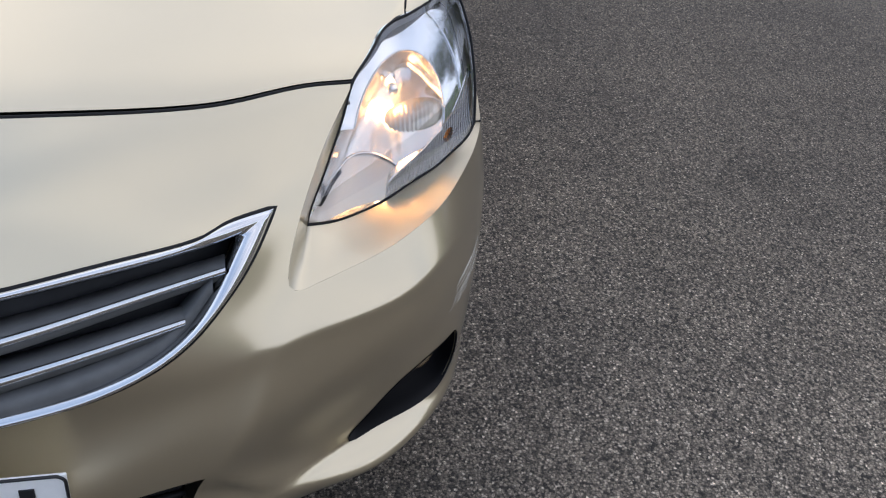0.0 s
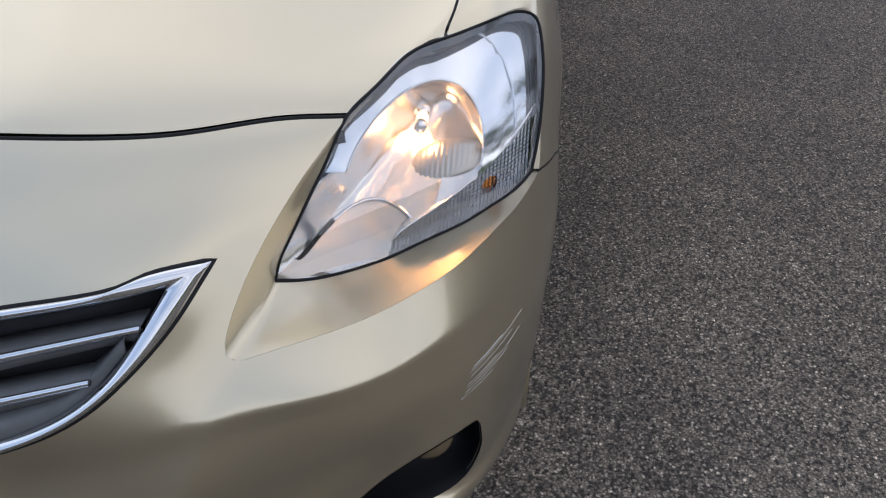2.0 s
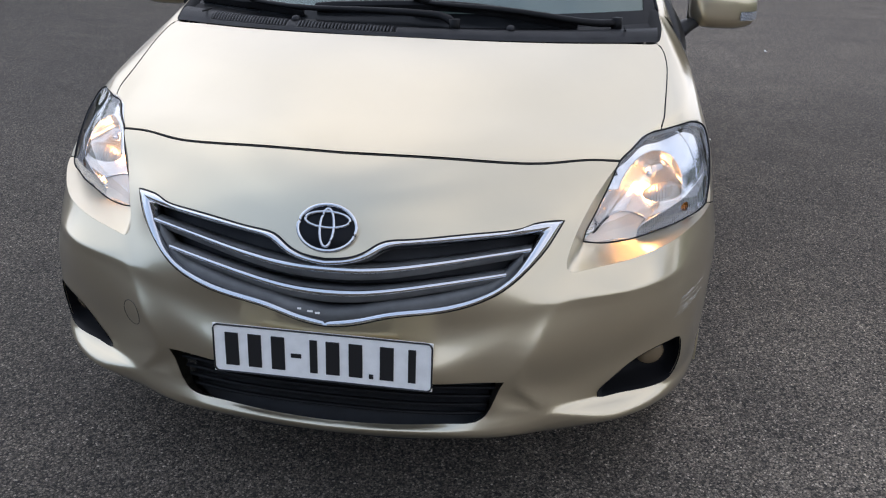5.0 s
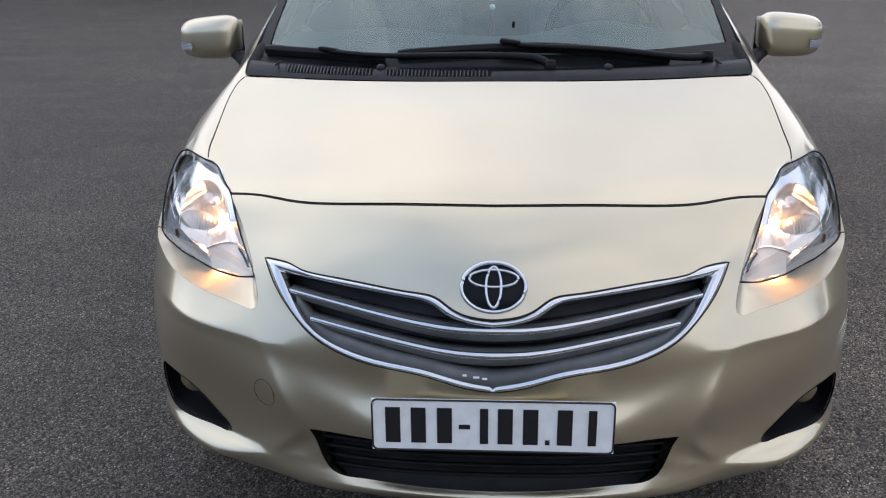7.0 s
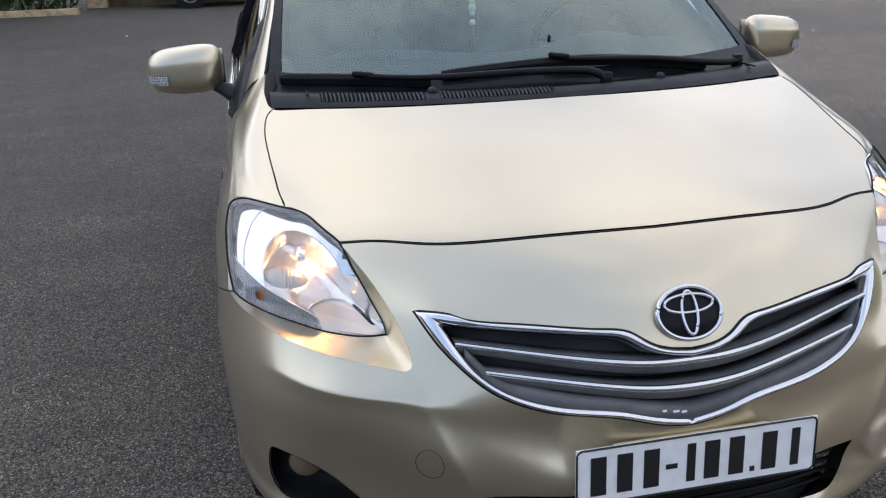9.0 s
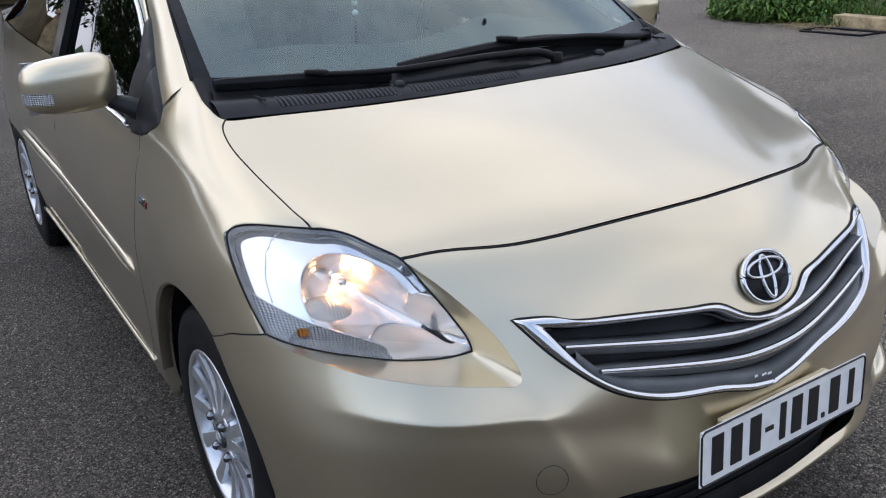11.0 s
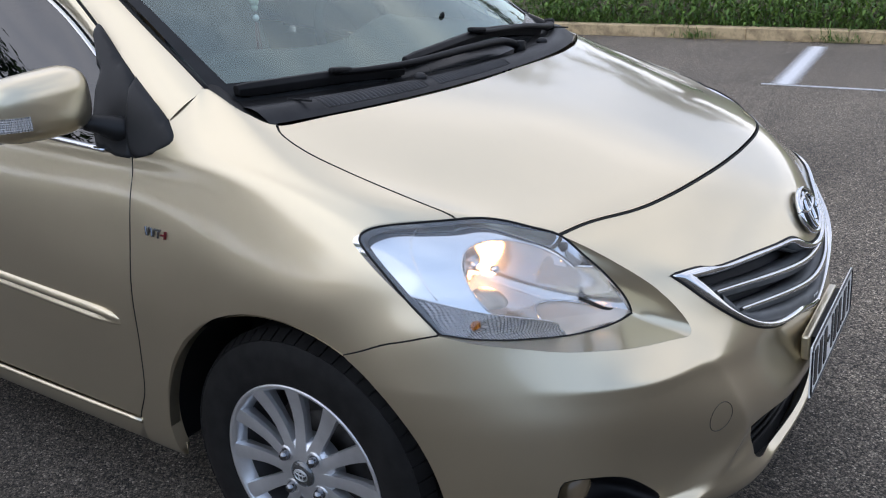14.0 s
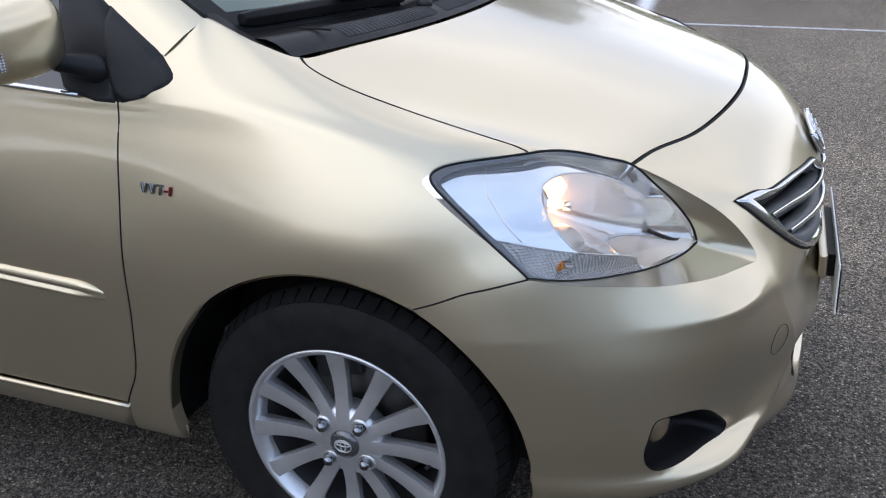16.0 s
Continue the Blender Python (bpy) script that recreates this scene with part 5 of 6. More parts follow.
for x in (-0.60, 0.60):
    b = box_bm(0.004, 0.06, 0.004, Matrix.Translation(cowl_pt(x, 0.35) + np.array((0, 0, 0.003))))
    part("cowl_joint", b, VOID, cowl, smooth=False)


for s in (1, -1):
    S = np.array((s, 1, 1))
    us = np.linspace(r_hs[-1][0] - 0.01, r_ps[0][0] + 0.02, 24)
    e = skin(np.column_stack([us, np.full(24, VK[-1])]))
    rows = []
    for k, p in enumerate(e):
        q = screen(0.985, -0.02 + 0.10 * k / 23, -0.004)
        rows.append([(p + (q - p) * f + np.array((0, 0, -0.0015 + 0.004 * math.sin(math.pi * min(1, max(0, f)))))) * S for f in (-0.06, 0.0, 0.3, 0.6, 1.0, 1.25)])
    part("cowl_end", outward(grid_bm(rows), (0, -0.3, 1)), BLACKPLASTIC, cowl)


def wiper(blade, arm, name="wiper"):
    B = spline(blade, 40)
    rows = []
    for i, p in enumerate(B):
        f = i / 39
        k = min(1.0, 0.75 + 4 * f, 0.75 + 4 * (1 - f))
        rows.append([tuple(p + np.array((0, a * k, b * k))) for a, b in ((0.008, -0.015), (-0.010, -0.017), (-0.014, 0.000), (-0.006, 0.010), (0.006, 0.011), (0.011, 0.002))])
    bm = grid_bm(rows, close_v=True)
    bm.verts.ensure_lookup_table()
    bm.faces.new([bm.verts[j] for j in range(6)])
    bm.faces.new([bm.verts[39 * 6 + j] for j in range(6)])
    bmesh.ops.recalc_face_normals(bm, faces=bm.faces)
    w = part(name, bm, BLACKPLASTIC, car, "black wiper blade")
    soft(w, 0.002, 2)
    A = spline(arm, 24)
    part("wiper_arm", tube_bm(A, 0.0115, 10, taper=lambda f: 1.25 - 0.55 * f, flat=0.75), BLACKPLASTIC, w)
    b = box_bm(0.055, 0.020, 0.013, Matrix.Translation(A[-1]) @ pose(0, 0, 0.004, 0, 6, -12))
    soft(part("wiper_joint", b, BLACKPLASTIC, w), 0.005)
    part("wiper_pivot", tube_bm([A[0] + (0, 0, -0.02), A[0] + (0, 0, 0.014)], 0.015, 14), BLACKPLASTIC, w)
    return w


def on_glass(path, lift):
    return [tuple(screen(u, v, lift)) for u, v in path]


wiper(on_glass([(-.985, .024), (-.762, .032), (-.60, .032), (-.44, .022)], 0.016), on_glass([(.213, -.015), (.175, .012), (.10, .024), (-.15, .028), (-.45, .018), (-.68, .022)], 0.032))
wiper(on_glass([(-.395, .048), (-.137, .072), (.088, .082), (.325, .070), (.70, .004)], 0.016), on_glass([(.85, -.022), (.738, -.014), (.438, .040), (.125, .066), (.06, .076)], 0.032))
b = bmesh.new()
bmesh.ops.create_icosphere(b, subdivisions=2, radius=0.006, matrix=Matrix.Translation(screen(0.078, 0.19, 0.004)) @ Matrix.Diagonal((0.7, 1, 1.3, 1)))
part("speck", b, VOID, glass, "small dark speck")

# ---- pillars, door frames, side glass ----
PI = [(.694, 1.030, 1.025), (.673, 1.146, 1.092), (.654, 1.249, 1.150), (.60, 1.52, 1.30), (.560, 1.77, 1.415)]
PO = [(.752, 1.086, .970), (.738, 1.15, 1.006), (.722, 1.205, 1.042), (.688, 1.32, 1.118), (.64, 1.55, 1.265), (.61, 1.80, 1.375)]
PQ = [(.742, 1.165, 1.000), (.731, 1.215, 1.018), (.703, 1.32, 1.078), (.665, 1.5, 1.185), (.638, 1.80, 1.315)]


def strip(name, A, B, mat, parent, side, bulge=0.008, n=50, m=9, flip=False):
    S = np.array((side, 1, 1))
    a, b = spline(A, n), spline(B, n)
    rows = []
    for p, q in zip(a, b):
        rows.append([(p + (q - p) * k / (m - 1) + np.array((0.6, -0.35, 0.6)) * bulge * math.sin(math.pi * k / (m - 1))) * S for k in range(m)])
    bm = grid_bm(rows)
    bmesh.ops.recalc_face_normals(bm, faces=bm.faces)
    if sum(f.normal.x for f in bm.faces) * side < 0:
        bmesh.ops.reverse_faces(bm, faces=bm.faces)
    return part(name, bm, mat, parent)


for s in (1, -1):
    S = np.array((s, 1, 1))
    strip("windscreen_pillar", PI, PO, PAINT, car, s)
    PO2 = [tuple(np.array(p) + np.array((0.004, 0.004, -0.004))) for p in PO[1:]]
    strip("door_frame", PO2, PQ, PAINT, car, s, 0.006)
    part("pillar_seal", tube_bm(spline(PI, 40) * S, 0.0045, 6), RUBBER, car)
    part("door_seal", tube_bm(spline([tuple(np.array(p) + np.array((0.001, 0.002, -0.003))) for p in PO[1:]], 40) * S, 0.0022, 6), RUBBER, car)
    part("window_trim", tube_bm(spline([tuple(np.array(p) + np.array((0.004, 0.012, -0.004))) for p in PQ[2:]], 30) * S, 0.0065, 8, flat=0.6), CHROME, car)
    # side glass with its own slant
    rows = []
    for i in range(31):
        y = 1.165 + (2.10 - 1.165) * i / 30
        q = np.array(PQ)
        zt = np.interp(y, q[:, 1], q[:, 2])
        xt = np.interp(y, q[:, 1], q[:, 0])
        zb = 0.897 + 0.05 * (y - 1.165)
        rows.append([(s * (0.786 + (xt - 0.012 - 0.786) * k / 8 + 0.006 * math.sin(math.pi * k / 8)), y, zb + (zt - zb) * k / 8) for k in range(9)])
    gl = part("side_window", outward(grid_bm(rows), (s, 0, 0.4)), TINTED, car, "dark tinted side window")
    part("belt_trim", tube_bm(spline([(.799, 1.24, .905), (.799, 1.6, .925), (.794, 2.12, .949)], 20) * S, 0.0085, 8, flat=0.7), CHROME, car)
    # the black corner pieces and the mirror on them
    tri1 = [(.768, 1.052, .935), (.775, 1.075, .914), (.799, 1.160, .893), (.722, 1.209, 1.047), (.753, 1.098, .978)]
    tri2 = [(.800, 1.163, .893), (.803, 1.235, .902), (.792, 1.275, .915), (.735, 1.31, 1.05), (.683, 1.365, 1.142), (.672, 1.352, 1.146), (.705, 1.26, 1.078), (.726, 1.206, 1.040)]
    for name, tri_ in (("corner_trim", tri1), ("mirror_foot", tri2)):
        pts = np.array(tri_)
        ring = []
        for i in range(len(pts)):
            a, b, d = pts[i - 1], pts[i], pts[(i + 1) % len(pts)]
            for f in (0.0, 0.25, 0.5, 0.75, 1.0):
                p0 = b + (a - b) * min(0.3, 0.006 / np.linalg.norm(a - b))
                p1 = b + (d - b) * min(0.3, 0.006 / np.linalg.norm(d - b))
                ring.append((1 - f) ** 2 * p0 + 2 * f * (1 - f) * b + f * f * p1)
        ring = np.array(ring)
        V, T = triangulate([ring[:, 1:]], 0.008)
        M = np.column_stack([np.ones(len(ring)), ring[:, 1], ring[:, 2], ring[:, 2] ** 2])
        fit = np.linalg.lstsq(M, ring[:, 0], rcond=None)[0]
        dist = np.sqrt(((V[:, None, :] - ring[None, :, 1:]) ** 2).sum(axis=2)).min(axis=1)
        x = np.column_stack([np.ones(len(V)), V, V[:, 1] ** 2]) @ fit + 0.009 * (1 - np.exp(-dist / 0.005)) - 0.001
        bm = mesh_bm([(s * q, v[0], v[1]) for q, v in zip(x, V)], [tuple(t) for t in T])
        bmesh.ops.delete(bm, geom=[v for v in bm.verts if not v.link_faces], context="VERTS")
        bmesh.ops.recalc_face_normals(bm, faces=bm.faces)
        if sum(f.normal.x for f in bm.faces) * s < 0:
            bmesh.ops.reverse_faces(bm, faces=bm.faces)
        rim_e = [e for e in bm.edges if e.is_boundary]
        ext = bmesh.ops.extrude_edge_only(bm, edges=rim_e)["geom"]
        for v in ext:
            if isinstance(v, bmesh.types.BMVert):
                v.co.x -= s * 0.02
        part(name, bm, TRIMPLASTIC, car)


def mirror(side):
    S = np.array((side, 1, 1))
    c, h = np.array((0.911, 1.268, 1.010)), np.array((0.105, 0.062, 0.071))
    rows = []
    for i in range(25):
        th = -math.pi / 2 + math.pi * i / 24
        row = []
        for j in range(48):
            ph = 2 * math.pi * j / 48
            e = lambda v, p: math.copysign(abs(v) ** p, v)
            x = e(math.cos(th), 0.55) * e(math.cos(ph), 0.55)
            z = e(math.cos(th), 0.55) * e(math.sin(ph), 0.62)
            y = e(math.sin(th), 0.9)
            # taller inboard, swept back at the tip, fuller below
            tall = 1.0 - 0.16 * (x * 0.5 + 0.5)
            p = c + h * np.array((x, y if y < 0 else y * 0.55, z * tall))
            p[1] += 0.035 * (x * 0.5 + 0.5) ** 2
            p[2] += 0.006 * (1 - x)
            row.append(p * S)
        rows.append(row)
    bm = grid_bm(rows, close_v=True)
    bmesh.ops.remove_doubles(bm, verts=bm.verts, dist=1e-5)
    bmesh.ops.recalc_face_normals(bm, faces=bm.faces)
    low = bm.copy()
    bmesh.ops.delete(low, geom=[v for v in low.verts if v.co.z > c[2] - 0.80 * h[2]], context="VERTS")
    bmesh.ops.transform(low, matrix=Matrix.Translation(c * S) @ Matrix.Diagonal((1.012, 1.02, 1.012, 1)) @ Matrix.Translation(-Vector(c * S)), verts=low.verts)
    m = part("door_mirror", bm, PAINT, car, "champagne door mirror with clear side repeater")
    part("lower_trim", low, TRIMPLASTIC, m, "black lower edge of the housing")
    # repeater strip wrapped round the tip
    rows = []
    for i in range(16):
        x = 0.44 + 0.54 * i / 15
        row = []
        for z in (-0.40, -0.31, -0.29, -0.22, -0.20, -0.12, -0.10, -0.02):
            ct = max(1e-3, (abs(x) ** (1 / 0.55)))
            th = math.acos(min(1, ct))
            y = -abs(math.sin(th)) ** 0.9
            p = c + h * np.array((x * 1.012, y * (1.03 + 0.02 * (round(z * 100) in (-31, -22, -12, -2))), z))
            p[1] += 0.035 * (x * 0.5 + 0.5) ** 2 - 0.002
            row.append(p * S)
        rows.append(row)
    bm = grid_bm(rows)
    bmesh.ops.recalc_face_normals(bm, faces=bm.faces)
    part("repeater", bm, make_prism("clear_repeater", (0.40, 0.405, 0.415), 0.2) if side > 0 else bpy.data.materials["clear_repeater"], m, "clear ribbed repeater")
    arm = spline([(.762, 1.205, .938), (.780, 1.212, .948), (.800, 1.228, .958), (.83, 1.25, .968)], 14) * S
    part("mirror_arm", tube_bm(arm, 0.028, 16, taper=lambda f: 1.25 - 0.6 * f, flat=0.85), TRIMPLASTIC, m)
    face = box_bm(0.20, 0.006, 0.12, Matrix.Diagonal((side, 1, 1, 1)) @ pose(0.904, 1.300, 1.01, 0, 0, 9))
    part("mirror_glass", face, CHROME, m, smooth=False)


for s in (1, -1):
    mirror(s)

# ---- cabin ----
DASH = make_plastic("grey_dash_vinyl", (0.055, 0.06, 0.057), 0.8, 900.0, 0.0)
SEATC = make_plastic("grey_seat_cloth", (0.16, 0.165, 0.16), 0.9, 900.0, 0.0)
rows = []
for x in np.linspace(-0.68, 0.68, 40):
    hump = 0.045 * math.exp(-((x - 0.34) / 0.17) ** 2) + 0.025 * math.exp(-((x + 0.34) / 0.2) ** 2)
    y0 = 0.90 + 0.16 * (x / 0.68) ** 2
    rows.append([(x, y0, 0.985), (x, y0 + 0.12, 1.0), (x, y0 + 0.28, 1.005 + hump * 0.6), (x, y0 + 0.40, 1.01 + hump), (x, y0 + 0.46, 0.985 + hump), (x, y0 + 0.50, 0.90), (x, y0 + 0.50, 0.65)])
part("dashboard", grid_bm(rows), DASH, car)
ring = [(0.36 + 0.185 * math.cos(q), 1.46 + 0.06 * math.sin(q), 0.97 + 0.175 * math.sin(q)) for q in [2 * math.pi * k / 40 for k in range(41)]]
sw = part("steering_wheel", tube_bm(ring, 0.016, 10), BLACKPLASTIC, car)
for q in (20, 160, 270):
    a = radians(q)
    part("steering_spoke", tube_bm([(0.36, 1.45, 0.97), (0.36 + 0.18 * math.cos(a), 1.46 + 0.06 * math.sin(a), 0.97 + 0.17 * math.sin(a))], 0.02, 8, flat=0.5), BLACKPLASTIC, sw)
for x in (-0.36, 0.36):
    back = []
    for i in range(11):
        f = i / 10
        w = 0.25 * (1 - 0.12 * f)
        y = 1.95 + 0.22 * f
        z = 0.52 + 0.60 * f
        back.append([(x + w * math.cos(q), y + 0.07 * math.sin(q), z) for q in [2 * math.pi * k / 20 for k in range(20)]])
    bm = grid_bm(back, close_v=True)
    b2 = bmesh.new()
    bmesh.ops.create_uvsphere(b2, u_segments=20, v_segments=12, radius=0.13, matrix=pose(x, 2.18, 1.22, -15) @ Matrix.Diagonal((1, 0.45, 0.75, 1)))
    b3 = box_bm(0.5, 0.5, 0.16, pose(x, 1.72, 0.5))
    part("seat", join_bm([bm, b2, b3]), SEATC, car)
b = box_bm(1.2, 0.16, 0.55, pose(0, 2.95, 0.85, -14))
soft(part("rear_bench", b, SEATC, car), 0.05, 3)
part("cabin_floor", box_bm(1.3, 2.2, 0.04, pose(0, 2.1, 0.36)), SEATC, car, smooth=False)
b = box_bm(0.20, 0.03, 0.065, pose(0, 1.56, 1.30, 10))
soft(part("rear_view_mirror", b, BLACKPLASTIC, car), 0.015, 3)
# the charm that hangs from it
charm = part("hanging_charm", tube_bm([(-0.009, 1.548, 1.29), (-0.009, 1.548, 1.08)], 0.0012, 5), RED, car, "green beads and red tassel")
for z, r, m in ((1.145, 0.011, "jade"), (1.125, 0.014, "jade"), (1.107, 0.010, "jade"), (1.078, 0.010, "pearl")):
    b = bmesh.new()
    bmesh.ops.create_uvsphere(b, u_segments=14, v_segments=10, radius=r, matrix=Matrix.Translation((-0.009, 1.548, z)))
    mat = bpy.data.materials.get(m + "_bead") or Mat(m + "_bead", (0.55, 0.64, 0.52) if m == "jade" else (0.8, 0.8, 0.8), 0.25).m
    part("bead", b, mat, charm)
tass = []
random.seed(2)
for k in range(26):
    a, r = random.uniform(0, 6.28), random.uniform(0, 0.012)
    tass.append(tube_bm([(-0.009 + 0.3 * r * math.cos(a), 1.548 + 0.3 * r * math.sin(a), 1.066), (-0.009 + r * math.cos(a), 1.548 + r * math.sin(a), 0.955)], 0.0013, 4))
part("tassel", join_bm(tass), RED, charm, "red thread tassel")

# ---- roof and tail, mostly out of sight ----
def section(y):
    """Half outline of the tail at y: half width low, half width at the belt, belt height, roof half width, roof height."""
    keys = [(1.76, .845, .79, .955, .57, 1.42), (2.1, .845, .79, .965, .585, 1.46), (2.6, .845, .79, .975, .58, 1.46), (3.05, .845, .785, .985, .55, 1.425), (3.45, .84, .77, 1.00, .50, 1.24), (3.75, .82, .74, 1.01, .48, 1.05), (4.05, .76, .68, 1.0, .45, 1.02), (4.20, .68, .62, .95, .42, .98)]
    ks = np.array(keys)
    return [np.interp(y, ks[:, 0], ks[:, c]) for c in range(1, 6)]


ys = np.linspace(2.153, 4.22, 44)
rows = []
for y in ys:
    wl, wb, zb, wr, zr = section(y)
    t = max(0, (y - 3.9) / 0.32)
    lo = 0.22 + 0.06 * t
    rows.append([(wl * 0.96, y, lo), (wl * 0.985, y, lo + 0.12), (wl * 0.996, y, 0.55), (wl * 0.992, y, 0.75), (wb + 0.012, y, zb - 0.06), (wb, y, zb)])
for s in (1, -1):
    bm = grid_bm([[(s * a, b, c) for a, b, c in r] for r in rows])
    hubr = HUB[0] + 2.55
    bmesh.ops.delete(bm, geom=[f for f in bm.faces if math.hypot(f.calc_center_median().y - hubr, f.calc_center_median().z - HUB[1]) < 0.34], context="FACES")
    bmesh.ops.recalc_face_normals(bm, faces=bm.faces)
    if sum(f.normal.x for f in bm.faces) * s < 0:
        bmesh.ops.reverse_faces(bm, faces=bm.faces)
    part("rear_side", bm, PAINT, car)
    bm = []
    for y in np.linspace(3.42, 4.22, 24):
        wl, wb, zb, wr, zr = section(y)
        bm.append([(s * (wb + (wr - wb) * k / 6), y, zb + (zr - zb) * k / 6 + 0.012 * math.sin(math.pi * k / 6)) for k in range(7)])
    part("rear_quarter", outward(grid_bm(bm), (s, 0, 1)), PAINT, car)
    gl = []
    for y in np.linspace(2.12, 3.55, 20):
        wl, wb, zb, wr, zr = section(y)
        gl.append([(s * (wb + (wr + 0.03 - wb) * k / 6 - 0.006), y, zb + max(0.02, (zr - 0.09 - zb)) * k / 6) for k in range(7)])
    part("rear_side_window", outward(grid_bm(gl), (s, 0, 0.4)), TINTED, car)
    part("centre_pillar", box_bm(0.02, 0.10, 0.42, Matrix.Diagonal((s, 1, 1, 1)) @ pose(0.716, 2.13, 1.15, 0, -22)), SATINBLACK, car, smooth=False)
    bm = grid_bm([[(s * section(y)[3], y, section(y)[4] - 0.012), (s * (section(y)[3] + 0.04), y, section(y)[4] - 0.055), (s * (section(y)[3] + 0.045), y, section(y)[4] - 0.10)] for y in np.linspace(1.76, 3.45, 20)])
    part("roof_rail", bm, PAINT, car)
rows = []
for y in np.linspace(1.70, 4.22, 50):
    wl, wb, zb, wr, zr = section(max(y, 1.76))
    dz = -0.035 * max(0, (1.80 - y) / 0.1)
    rows.append([(wr * k / 8, y + 0.10 * (abs(k) / 8) ** 2 * (1 if y < 1.9 else 0), zr - 0.012 * (k / 8) ** 2 + dz * 0) for k in range(-8, 9)])
bm = grid_bm(rows)
rear_glass = [f for f in bm.faces if 3.12 < f.calc_center_median().y < 3.66]
bmesh.ops.delete(bm, geom=rear_glass, context="FACES")
part("roof", bm, PAINT, car)
rows = []
for y in np.linspace(3.06, 3.72, 10):
    wl, wb, zb, wr, zr = section(y)
    rows.append([(wr * k / 6, y, zr - 0.006) for k in range(-6, 7)])
part("rear_window", outward(grid_bm(rows), (0, 0.5, 1)), TINTED, car)
rows = []
for k in range(-8, 9):
    x = 0.66 * k / 8
    y = 4.21 + 0.05 * (1 - (k / 8) ** 2)
    rows.append([(x, y - 0.02, 0.98), (x, y, 0.90), (x, y + 0.01, 0.70), (x, y + 0.03, 0.50), (x, y - 0.02, 0.26)])
part("tail", grid_bm(rows), PAINT, car)
for s in (1, -1):
    b = box_bm(0.20, 0.05, 0.16, pose(s * 0.56, 4.215, 0.86))
    soft(part("tail_lamp", b, RED, car), 0.02, 3)

# ---- kerb, verge and greenery on the far side ----
CONC = Mat("worn_cream_kerb", (0.45, 0.38, 0.25), 0.85)
CONC.color(CONC.mix(CONC.ramp(CONC.noise(7.0, 7.0, 0.7), [(0.42, (0, 0, 0)), (0.62, (1, 1, 1))]), (0.62, 0.47, 0.27), (0.33, 0.24, 0.14)))
CONC.bump(CONC.noise(60.0, 5.0), 0.5, 0.006)
CONC = CONC.m
SOIL = Mat("dry_soil", (0.10, 0.075, 0.05), 0.95)
SOIL.color(SOIL.ramp(SOIL.noise(9.0, 7.0, 0.7), [(0.3, (0.055, 0.045, 0.03)), (0.7, (0.15, 0.11, 0.07))]))
SOIL.bump(SOIL.noise(25.0, 6.0), 0.8, 0.02)
SOIL = SOIL.m


def make_leaf(name, a_, b_):
    a = Mat(name, a_, 0.5)
    inf = a.node("ShaderNodeNewGeometry")
    a.color(a.ramp(inf.outputs["Random Per Island"], [(0.0, a_), (0.6, tuple((p + q) / 2 for p, q in zip(a_, b_))), (1.0, b_)]))
    a.p.inputs["Subsurface Weight"].default_value = 0.0
    a.p.inputs["Transmission Weight"].default_value = 0.0
    a.p.inputs["Specular IOR Level"].default_value = 0.3
    return a.m


LEAF = make_leaf("weed_leaf", (0.040, 0.095, 0.016), (0.19, 0.31, 0.06))
TREELEAF = make_leaf("tree_leaf", (0.018, 0.04, 0.010), (0.07, 0.12, 0.025))
DRY = make_leaf("dry_straw", (0.20, 0.14, 0.06), (0.42, 0.31, 0.16))
BARK = Mat("grey_bark", (0.12, 0.09, 0.07), 0.9)
BARK.bump(BARK.noise(18.0, 6.0, 0.6, (1, 1, 0.2)), 0.8, 0.02)
BARK = BARK.m

random.seed(11)
kerb = tagged(new("kerb"), "worn cream-painted concrete kerb beside the verge", "kerb", kind="structure")
seg = box_bm(0.20, 0.996, 0.13)
bmesh.ops.bevel(seg, geom=seg.edges[:], offset=0.006, segments=1, affect="EDGES")
first = part("kerb_stone", seg, CONC, kerb, smooth=False)
first.matrix_basis = pose(7.80, 4.55, 0.055)
for k in range(1, 26):
    o = new("kerb_stone", first.data)
    o.parent = kerb
    o.matrix_basis = pose(7.80 + random.uniform(-0.006, 0.006), 4.55 - k, 0.055 + random.uniform(-0.006, 0.004), 0, 0, random.uniform(-0.5, 0.5))
tagged(part("verge", box_bm(24, 60, 0.10, pose(19.9, -14.0 - 9.4, 0.02)), SOIL), "bare dry soil of the verge", "soil", kind="structure")


def blades(n, place, size, wide, droop=0.5, lean=1.1):
    """Loose leaves: each a bent lance of three joints."""
    verts, faces = [], []
    for _ in range(n):
        x, y, z = place()
        L, w = random.uniform(*size), random.uniform(*wide)
        a, tilt = random.uniform(0, 6.283), random.uniform(0.1, lean)
        d = np.array((math.cos(a) * math.sin(tilt), math.sin(a) * math.sin(tilt), math.cos(tilt)))
        side = np.array((-math.sin(a), math.cos(a), 0.0))
        p = np.array((x, y, z))
        b = len(verts)
        verts.extend([p - side * w * 0.3, p + side * w * 0.3])
        q = p + d * L * 0.5
        verts.extend([q - side * w, q + side * w])
        d2 = d + np.array((0, 0, -droop * random.uniform(0.5, 1.8)))
        verts.append(q + d2 / np.linalg.norm(d2) * L * 0.5)
        faces.extend([(b, b + 1, b + 3, b + 2), (b + 2, b + 3, b + 4)])
    return verts, faces


def stuff(name, vf, mat, label, category):
    me = bpy.data.meshes.new(name)
    me.from_pydata([tuple(v) for v in vf[0]], [], vf[1])
    me.materials.append(mat)
    return tagged(new(name, me), label, category, kind="stuff")


